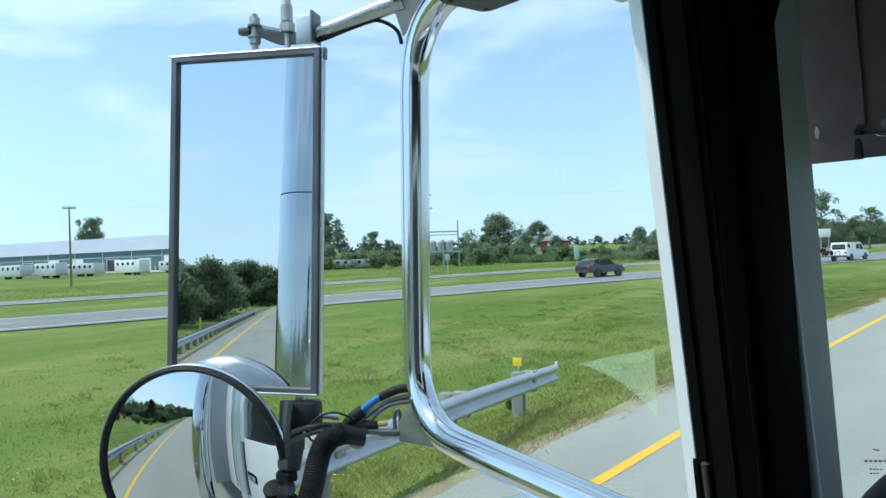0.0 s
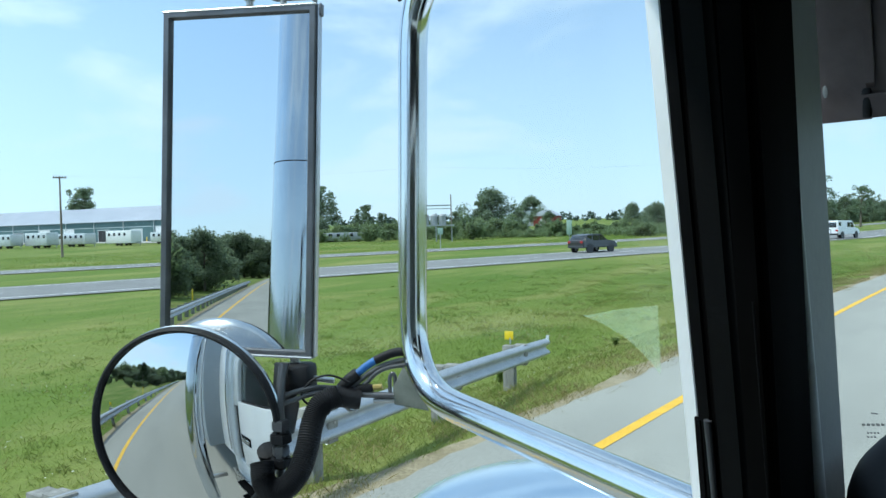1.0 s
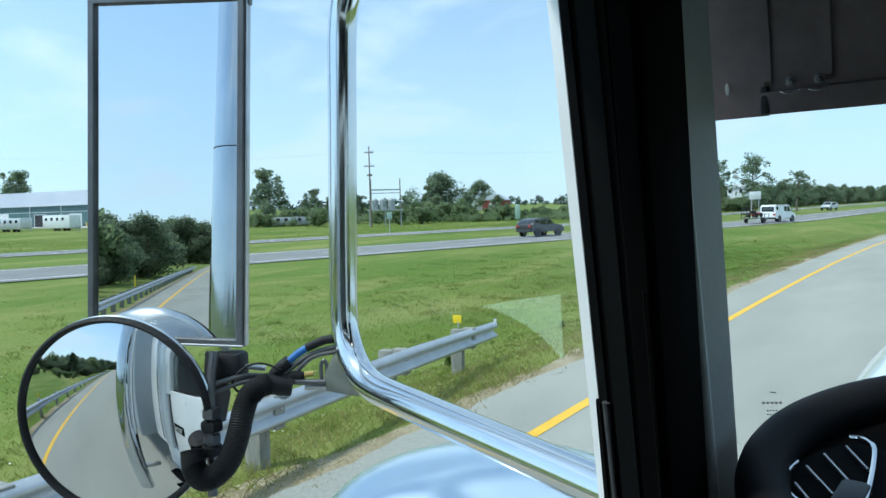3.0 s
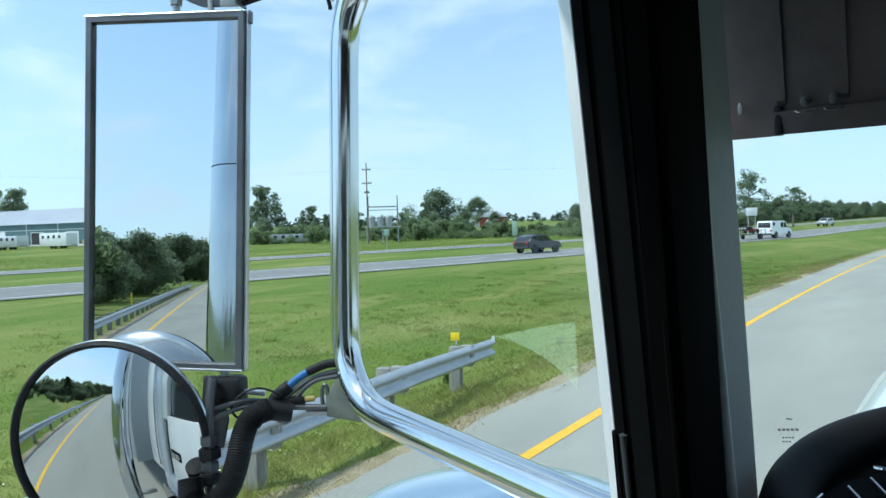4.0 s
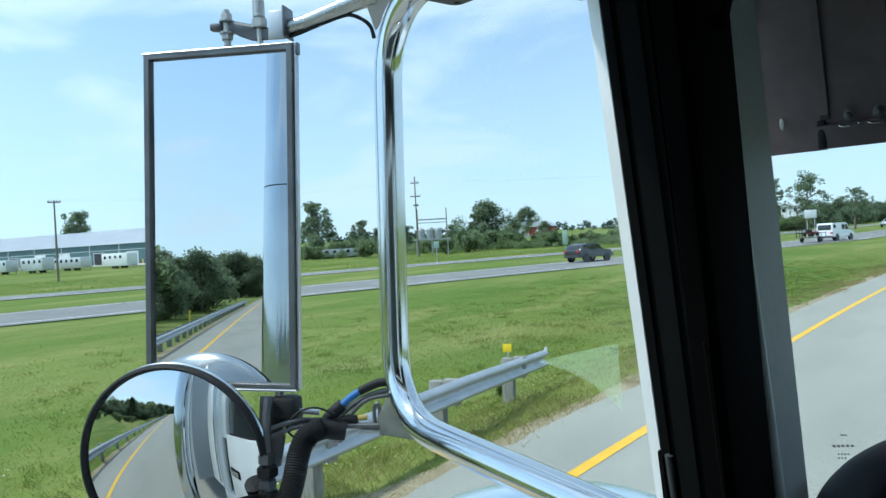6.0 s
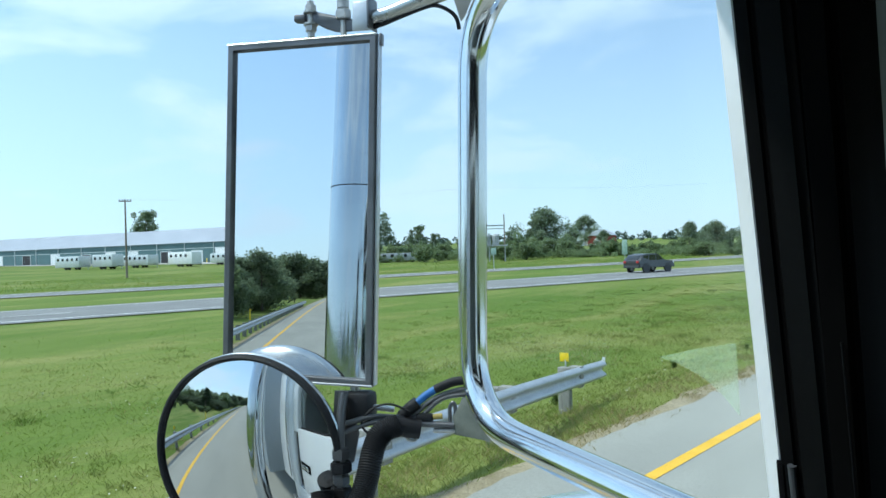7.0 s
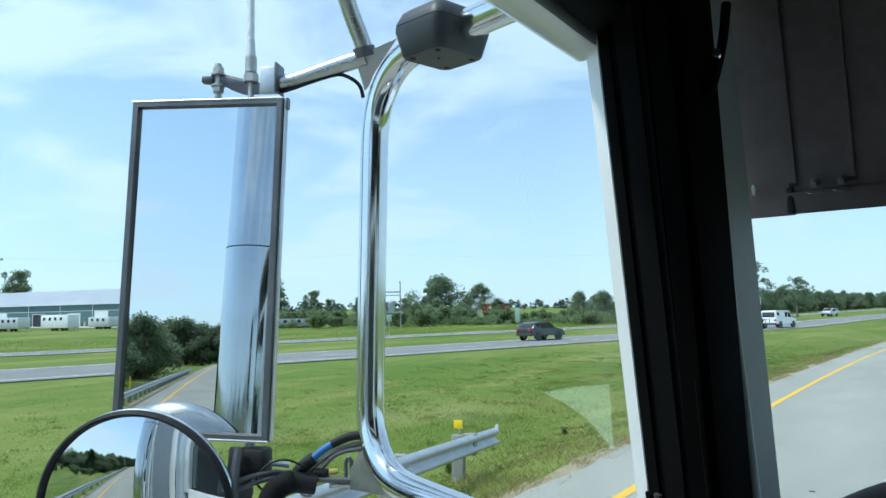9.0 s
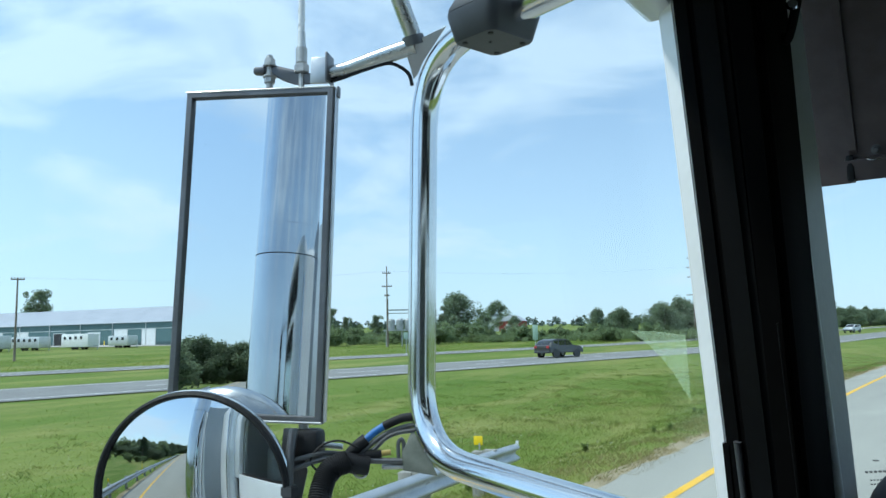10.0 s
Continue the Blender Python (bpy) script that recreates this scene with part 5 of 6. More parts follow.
# low scrub that joins the shrubs into one ragged edge
sg = np.random.default_rng(78)
cents, rads = [], []
for k in range(230):
    x, y, z = at_az(16.5 + 36 * (k + sg.random()) / 230, 122 + 30 * sg.random())
    hgt = 0.7 + 1.1 * sg.random()
    for j in range(7):
        cents.append((x + sg.normal() * 0.9, y + sg.normal() * 0.9, z + hgt * (0.25 + 0.6 * sg.random())))
        rads.append(0.30 + 0.35 * hgt * sg.random())
v, f_ = leaf_cloud(sg, cents, rads, 70000, 0.12)
tagged(raw("field_scrub", v, f_, M_LEAF2, kind="stuff", label="low green scrub along the edge of the field"), category="scrub")
for az, d, s, src in ((35.4, 150, 0.66, T1), (37.2, 155, 0.5, T1), (34.3, 150, 0.62, T4), (40.5, 150, 0.55, T1), (44.0, 150, 0.6, T1), (42.8, 148, 0.45, T1), (63.9, 270, 1.5, T1), (49.5, 150, 0.55, T1),
                      (32.4, 160, 0.36, T4), (30.1, 200, 0.4, T4), (24.0, 170, 0.42, T4), (22.5, 175, 0.46, T4), (21.2, 172, 0.4, T1), (9.0, 172, 0.8, T2)):
    scale_copy(src, at_az(az, d), s, rng.random() * 6.3)
# the wood that edges the highway ahead
for k in range(70):
    y = 158 + k * 3.4 + 4 * rng.random()
    x = hwy_x(y, FAR) - 14 - 12 * rng.random()
    scale_copy(rng.choice((T4, T4, B1, T1)), (x, y, land(x, y)), 0.42 * (0.8 + 0.4 * rng.random()) * (1.0 + 0.2 * (k % 3 == 0)), rng.random() * 6.3)


for k in range(120):
    y = 132 + k * 2.5 + 2 * rng.random()
    x = hwy_x(y, FAR) - 12 - 9 * rng.random()
    low = 12.1 < math.degrees(math.atan2(-x, y)) < 13.4
    scale_copy(B3 if low else rng.choice((T4, B1, B2)), (x, y, land(x, y)), 0.36 + 0.2 * rng.random(), rng.random() * 6.3)
for k in range(16):
    scale_copy(T4, at_az(13.5 + 0.2 * k, 190 + 6 * rng.random()), 0.34 + 0.08 * rng.random(), rng.random() * 6.3)


# conifer beside the ramp
def conifer(at, height, width, seed, label):
    rg = np.random.default_rng(seed)
    ob = thing("pine_tree", at, label, "tree")
    bm = bmesh.new()
    tube([(0, 0, -0.1), (0.05, 0, height * 0.5), (0.1, 0.05, height * 0.97)], lambda t: 0.16 * (1 - 0.92 * t), 9, 5, bm=bm)
    cents, rads = [], []
    for k in range(70):
        t = 0.06 + 0.9 * k / 70
        a = k * 2.4 + rg.random()
        L = width * 0.5 * (1 - t) ** 0.8 * (0.75 + 0.45 * rg.random()) + 0.2
        s = Vector((0.1 * t, 0.05 * t, height * t))
        e = s + Vector((math.cos(a) * L, math.sin(a) * L, 0.10 * L + 0.2))
        tube([s, (s + e) / 2 - Vector((0, 0, 0.06 * L)), e], lambda q: 0.035 * (1 - 0.7 * q), 5, 3, bm=bm)
        for j in range(6):
            cents.append(tuple(s.lerp(e, 0.3 + 0.7 * j / 5)))
            rads.append(0.20 + 0.10 * rg.random())
    part("trunk", bm, M_BARK, ob)
    v, f_ = leaf_cloud(rg, cents, rads, 14000, 0.085, 1.0)
    raw("needles", v, f_, M_NEEDLE, ob)
    return ob


conifer((-15.0, -43.0, land(-15, -43)), 5.9, 5.6, 31, "dense dark green pine with ragged boughs on the verge")
# trees behind, on both sides of the ramp
for k in range(70):
    y = -74 - 60 * rng.random()
    x = -9.5 - 42 * rng.random() ** 1.2
    src = rng.choice((T1, T4, T4, B1))
    s = (6.2 + 0.02 * abs(y) * rng.random()) / {T1: 10.3, T4: 13.5, B1: 4.6}[src]
    scale_copy(src, (x, y, land(x, y)), s * (0.72 + 0.36 * rng.random()), rng.random() * 6.3)
for k in range(40):
    y = -60 - 150 * rng.random()
    x = 11 + 30 * rng.random()
    src = rng.choice((T1, T4, B1))
    scale_copy(src, (x, y, land(x, y)), 6.5 / {T1: 10.3, T4: 13.5, B1: 4.6}[src] * (0.7 + 0.5 * rng.random()), rng.random() * 6.3)
for k in range(16):
    x = -16 + 2.2 * k
    scale_copy(T4, (x, -226 - 5 * rng.random(), land(x, -226)), 0.75 + 0.2 * rng.random(), rng.random() * 6.3)
for k in range(40):
    y = -22 - 48 * rng.random()
    x = -10 - 16 * rng.random()
    scale_copy(rng.choice((B2, B3)), (x, y, land(x, y)), 0.25 + 0.3 * rng.random(), rng.random() * 6.3)

B4 = bush("thicket_shrub", (-13.0, -50.0, land(-13, -50)), 4.4, 5.4, 24, "dense fine-leaved dark shrub in the thicket behind", 11000, 0.085, M_THICKET, "thicket shrubs")
B5 = bush("thicket_shrub", (-17.0, -56.0, land(-17, -56)), 3.6, 5.0, 25, "dense fine-leaved dark shrub in the thicket behind", 9000, 0.085, M_THICKET, "thicket shrubs")
for k in range(90):
    y = -46 - 34 * rng.random()
    x = -10.5 - 24 * rng.random()
    scale_copy(rng.choice((B4, B4, B5)), (x, y, land(x, y)), 0.5 + 0.5 * rng.random(), rng.random() * 6.3)

# far woods along the horizon
rg = np.random.default_rng(77)
cents, rads = [], []
for k in range(420):
    az = radians(-70 + 360 * k / 420 + rg.random())
    d = 780 + 260 * rg.random()
    h = 6.5 + 4.0 * (0.5 + 0.5 * math.sin(az * 9) * math.sin(az * 23 + 1)) + 3 * rg.random()
    for j in range(4):
        cents.append((-math.sin(az) * d + rg.normal() * 8, math.cos(az) * d + rg.normal() * 8, h * (0.2 + 0.8 * j / 4) - 1 + land(-math.sin(az) * d, math.cos(az) * d)))
        rads.append(4.5)
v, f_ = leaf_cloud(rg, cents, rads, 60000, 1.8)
tagged(raw("far_woods", v, f_, M_FARLEAF, kind="stuff", label="line of woods on the horizon with haze tinted into its leaves"), category="woods")


# ---- buildings ----
def shed(name, corner, L, W, length, width, eave, ridge, label):
    """A long sheet-metal shed: corner, ways of its long wall and its gable."""
    m = axes((*corner, land(*corner)), (*L, 0), (0, 0, 1))
    ob = thing(name, label=label, category="building", m=m)
    sgn = 1 if Vector((*W, 0)).dot(m.to_3x3() @ Vector((0, 1, 0))) > 0 else -1
    w = sgn * width
    # gable ends and long walls with thickness
    for x0 in (0.0, length - 0.15):
        part("gable_wall", prism([(0, -0.3), (w, -0.3), (w, eave), (w / 2, ridge), (0, eave)], 0.15, m=Matrix(((0, 0, 1, x0), (1, 0, 0, 0), (0, 1, 0, 0), (0, 0, 0, 1)))), M_TEAL, ob, soft=False)
    for y0 in (0.0, w):
        part("long_wall", box((length, 0.15, eave + 0.3), (length / 2, y0, eave / 2 - 0.15)), M_TEAL, ob, soft=False)
        part("wainscot", box((length + 0.06, 0.24, 1.0), (length / 2, y0, 0.3)), M_DARKTEAL, ob, soft=False)
        part("light_band", box((length, 0.20, 0.12), (length / 2, y0, eave * 0.72)), M_SIGN, ob, soft=False)
        part("gutter", box((length + 0.5, 0.25, 0.2), (length / 2, y0 - 0.2 * sgn * (1 if y0 == 0 else -1), eave), 0.03), M_SIGN, ob, soft=False)
    for s in (0, 1):
        a = Vector((0, w * s + (-0.5 * sgn if s == 0 else 0.5 * sgn), eave - 0.15))
        b = Vector((0, w / 2, ridge + 0.08))
        d = (b - a).normalized()
        n = Vector((1, 0, 0)).cross(d)
        n = n if n.z > 0 else -n
        roof = part("roof_slope", box((length + 0.8, (b - a).length, 0.08), (0, 0, 0), m=axes((a + b) / 2 + Vector((length / 2, 0, 0.05)), (1, 0, 0), n)), M_ROOF, ob, soft=False)
        bm = bmesh.new()
        for k in range(int(length / 1.0)):
            box((0.06, (b - a).length, 0.05), (-length / 2 + k + 0.5, 0, 0), bm=bm)
        bmesh.ops.transform(bm, matrix=axes((a + b) / 2 + n * 0.06 + Vector((length / 2, 0, 0.05)), (1, 0, 0), n), verts=bm.verts)
        part("roof_ribs", bm, M_ROOF, roof, soft=False)
    for k in range(int(length / 9)):
        part("downpipe", box((0.14, 0.14, eave), (4.5 + 9 * k, -0.16 * sgn, eave / 2), 0.02), M_SIGN, ob, soft=False)
    yo = -0.10 * sgn
    # Open doorways are flat dark panels that imitate the shade inside.
    for x, ww, hh, mt, nm in ((3.0, 3.2, 3.6, M_OPEN, "open_doorway"), (11.0, 3.4, 3.4, M_DOORW, "roller_door"), (18.5, 3.4, 3.4, M_DOORW, "roller_door"), (26.0, 3.2, 3.0, M_DOORW, "roller_door"), (36.0, 3.2, 3.0, M_OPEN, "open_doorway"), (47.0, 3.2, 3.4, M_DOORW, "roller_door"), (55.0, 3.2, 3.4, M_DOORW, "roller_door"), (64.0, 3.2, 3.0, M_OPEN, "open_doorway"), (76.0, 3.4, 3.4, M_DOORW, "roller_door"), (88.0, 3.2, 3.4, M_OPEN, "open_doorway"), (100.0, 3.4, 3.4, M_DOORW, "roller_door")):
        d = part(nm, box((ww, 0.1, hh), (x + ww / 2, yo, hh / 2)), mt, ob, soft=False)
        part("door_frame", ring(ww + 0.3, hh + 0.3, 0.15, 0.1), M_SIGN, d, soft=False).matrix_basis = Matrix.Translation((x + ww / 2, yo - 0.06 * sgn, hh / 2)) @ pose(0, 0, 0, 90, 0, 0)
    for y, ww, hh in ((0.25, 1.2, 2.2), (0.62, 1.2, 2.2)):
        part("side_door", box((0.1, ww, hh), (-0.06, w * y, hh / 2)), M_OPEN, ob, soft=False)
    return ob


shed("long_shed", (-130.0, 96.0), (-0.967, -0.255), (-0.255, 0.967), 118, 17, 5.0, 8.4, "long teal sheet-metal shed with a pale roof and roller doors")

for k in (15.2, 22.8):
    bo = thing("yellow_bollard", (-130.0 - 0.967 * k + 0.255 * 2.0, 96.0 - 0.255 * k - 0.967 * 2.0, land(-130, 96)), "yellow painted steel bollard by a roller door", "bollard", "bollards at the shed")
    part("post", lathe([(0, 0), (0.11, 0), (0.11, 1.15), (0.08, 1.22), (0, 1.25)], 16), M_REFLECT, bo)
    part("base_plate", box((0.36, 0.36, 0.03), (0, 0, 0.015), 0.005), M_GREYMETAL, bo)


# gravel yard in front of the shed
yd = [Vector((-130.0, 96.0)) + Vector((-0.967, -0.255)) * a - Vector((-0.255, 0.967)) * b for a, b in ((-14, 0.3), (116, 0.3), (116, 11), (-14, 11))]
vs = [(p.x, p.y, land(p.x, p.y) + 0.10) for p in (yd[0].lerp(yd[1], k / 12) for k in range(13))] + [(p.x, p.y, land(p.x, p.y) + 0.10) for p in (yd[3].lerp(yd[2], k / 12) for k in range(13))]
tagged(raw("gravel_yard", vs, [(k, k + 1, k + 14, k + 13) for k in range(12)], M_YARD, kind="structure", label="pale gravel yard in front of the long shed"), category="yard")


def trailer(at, turn, L, H, name, label, material):
    ob = thing(name, label=label, category="trailer", m=Matrix.Translation(at) @ pose(0, 0, 0, 0, 0, turn))
    part("box_body", box((L, 2.4, H), (0, 0, 0.42 + H / 2), 0.12), material, ob)
    for k in range(int(L / 1.3)):
        for s in (-1, 1):
            part("window", box((0.55, 0.03, 0.5), (-L / 2 + 0.9 + 1.3 * k, s * 1.21, 0.42 + H * 0.70), 0.01), M_CARGLASS, ob)
    for s in (-1, 1):
        for x in (-0.45, 0.45):
            part("wheel", cyl(0.36, 0.22, (x, s * 1.0, 0.36), n=18, m=pose(0, 0, 0, 90, 0, 0), bevel=0.03), M_RUBBER, ob)
    part("drawbar", box((1.2, 0.15, 0.12), (L / 2 + 0.5, 0, 0.6)), M_GREYMETAL, ob)
    part("jack_leg", box((0.1, 0.1, 0.6), (L / 2 + 0.95, 0, 0.3)), M_GREYMETAL, ob)
    return ob


x, y, z = at_az(61.3, 146)
trailer((x, y, z), 12, 6.4, 2.3, "horse_trailer", "white box trailer with small windows parked by the shed", M_DOORW)
for az, d, L, H in ((64.3, 148, 7.0, 1.9), (66.4, 146, 5.4, 2.2), (68.6, 150, 6.6, 2.0), (58.6, 150, 4.8, 1.8)):
    trailer(at_az(az, d), 14, L, H, "parked_trailer", "pale grey enclosed trailer parked in the yard", M_SIGN)
for k, (az, d, L) in enumerate(((46.6, 128, 4.6), (45.0, 130, 5.0))):
    trailer(Vector(at_az(az, d)) - Vector((0, 0, 0.25)), 38 + 6 * k, L, 1.35, "old_trailer", "weathered grey trailer half hidden in weeds", M_GREYMETAL)
for az, d, s_ in ((47.4, 124, 0.34), (46.3, 124, 0.22), (45.7, 125, 0.26), (44.6, 124, 0.24), (44.0, 126, 0.36), (45.2, 125, 0.17)):
    scale_copy(rng.choice((B2, B3)), at_az(az, d), s_, rng.random() * 6.3)

# barn, silo and house far off
bx, by, bz = at_az(30.2, 345)
barn = thing("red_barn", (bx, by, bz), "low red barn with a pale roof among trees", "barn")
part("walls", box((10, 8, 4.5), (0, 0, 2.25)), M_BARNRED, barn, soft=False)
part("roof", prism([(-5.4, 0), (5.4, 0), (0, 2.6)], 8.8, m=Matrix(((1, 0, 0, 0), (0, 0, 1, -4.4), (0, 1, 0, 4.5), (0, 0, 0, 1)))), M_ROOF, barn, soft=False)
part("barn_door", box((2.6, 0.2, 3.2), (0, -4.05, 1.6)), M_DOORW, barn, soft=False)
for az in (31.2, 31.6):
    so = thing("grain_silo", at_az(az, 350), "pale round metal grain silo with a cone roof", "silo", "silos by the barn")
    part("bin", cyl(3.0, 7.0, (0, 0, 3.5), n=28), M_DOORW, so)
    part("cone_roof", cyl(3.1, 1.6, (0, 0, 7.8), r2=0.3, n=28), M_ROOF, so)
for k in range(9):
    scale_copy(rng.choice((B1, B2)), at_az(12.1 + 0.16 * k, 181 + 2 * rng.random()), 0.70 + 0.12 * rng.random(), rng.random() * 6.3)
# House placed and sized to show above the shrubs from the camera.
hs = thing("farm_house", at_az(12.75, 188), "white farm house, narrow and tall to fit the camera's view", "house")
part("walls", box((3.8, 4.4, 5.4), (0, 0, 2.7)), M_DOORW, hs, soft=False)
part("roof", prism([(-2.2, 0), (2.2, 0), (0.4, 0.9)], 5, m=Matrix(((1, 0, 0, 0), (0, 0, 1, -2.5), (0, 1, 0, 5.4), (0, 0, 0, 1)))), M_DOORW, hs, soft=False)
for x in (-1.3, 1.1):
    part("window", box((0.7, 0.1, 0.8), (x, -2.22, 4.6)), M_CARGLASS, hs, soft=False)


# ---- poles and substation ----
def power_pole(at, height, arms, turn, label):
    ob = thing("utility_pole", label=label, category="utility pole", group="utility poles", m=Matrix.Translation(at) @ pose(0, 0, 0, 0, 0, turn))
    part("shaft", cyl(0.14, height, (0, 0, height / 2 - 0.2), r2=0.08, n=12), M_TIMBER, ob)
    for z, w in arms:
        a = part("crossarm", box((w, 0.12, 0.12), (0, 0.1, z), 0.01), M_TIMBER, ob)
        for s in (-1, -0.5, 0.5, 1):
            part("insulator", lathe([(0, 0), (0.05, 0), (0.08, 0.06), (0.05, 0.1), (0.07, 0.16), (0, 0.2)], 10, m=Matrix.Translation((s * (w / 2 - 0.1), 0.1, z + 0.06))), M_GREYMETAL, a)
    return ob


p1 = power_pole(at_az(39.8, 112), 12.2, ((11.0, 1.3), (9.0, 1.5), (7.6, 0.8)), 40, "weathered timber utility pole with short crossarms")
p2 = power_pole(at_az(17.0, 150), 15.5, ((15.0, 1.6), (13.2, 1.9), (11.4, 1.9), (8.0, 2.6)), 10, "tall timber utility pole with many crossarms")
p3 = power_pole(at_az(65.2, 95), 9.4, ((9.0, 1.4),), 60, "weathered timber utility pole with a short crossarm")
wires = thing("power_lines", (0, 0, 0), "thin dark power lines strung between poles", "power line")
for o in (-0.6, 0.6):
    a, b, c = [Vector(p.matrix_basis.translation) + Vector((o, 0.3 * o, z)) for p, z in ((p3, 9.2), (p1, 11.3), (p2, 13.4))]
    for q, r in ((a, b), (b, c)):
        part("wire", tube([q, q.lerp(r, 0.25) - Vector((0, 0, 0.6)), (q + r) / 2 - Vector((0, 0, 0.8)), q.lerp(r, 0.75) - Vector((0, 0, 0.6)), r], 0.0035, 5, 5), M_LINE, wires)
sub = thing("substation", label="small grey substation with tanks on a raised platform", category="substation", m=Matrix.Translation(at_az(39.0, 116)) @ pose(0, 0, 0, 0, 0, 40))
for x in (-1.5, 3.0):
    part("mast", cyl(0.12, 7.4, (x, 0, 3.6), r2=0.08, n=10), M_TIMBER, sub)
part("top_beam", box((4.6, 0.15, 0.2), (0.75, 0, 5.6)), M_GREYMETAL, sub)
part("lower_beam", box((4.6, 0.12, 0.12), (0.75, 0, 5.1)), M_GREYMETAL, sub)
part("platform", box((5.6, 2.2, 0.2), (0.6, 0, 2.5)), M_GREYMETAL, sub)
for x in (-1.8, 0.6, 3.0):
    for y in (-0.9, 0.9):
        part("leg", box((0.15, 0.15, 2.7), (x, y, 1.2)), M_GREYMETAL, sub)
for x in (-1.0, 0.3, 1.6):
    part("tank", lathe([(0, 0), (0.5, 0), (0.55, 0.1), (0.55, 1.4), (0.4, 1.6), (0, 1.7)], 20, m=Matrix.Translation((x, 0, 2.6))), M_GREYMETAL, sub)


# ---- signs ----
def sign(at, w, h, z, turn, label, posts=2, material=None):
    ob = thing("road_sign", label=label, category="road sign", m=Matrix.Translation(at) @ pose(0, 0, 0, 0, 0, turn))
    part("panel", box((w, 0.03, h), (0, 0, z + h / 2), 0.01), material or M_SIGN, ob)
    for s in ((-1, 1) if posts == 2 else (0,)):
        part("post", box((0.08, 0.06, z + h), (s * w * 0.3, 0.05, (z + h) / 2 - 0.1)), M_GALV, ob)
    return ob


M_SIGNGREEN = mat("pale_green_sign", (0.30, 0.42, 0.34), (0.36, 0.48, 0.40), 2, 0.5)
sign(at_az(11.65, 112), 1.5, 1.1, 2.8, 8, "pale blank back of a wide road sign on two posts")
sign(at_az(38.4, 84), 0.6, 0.75, 1.6, 40, "small pale green back of a road sign", 1, M_SIGNGREEN)
sign(at_az(28.6, 88), 0.6, 1.7, 1.2, 30, "narrow pale green road sign on a post", 1, M_SIGNGREEN)


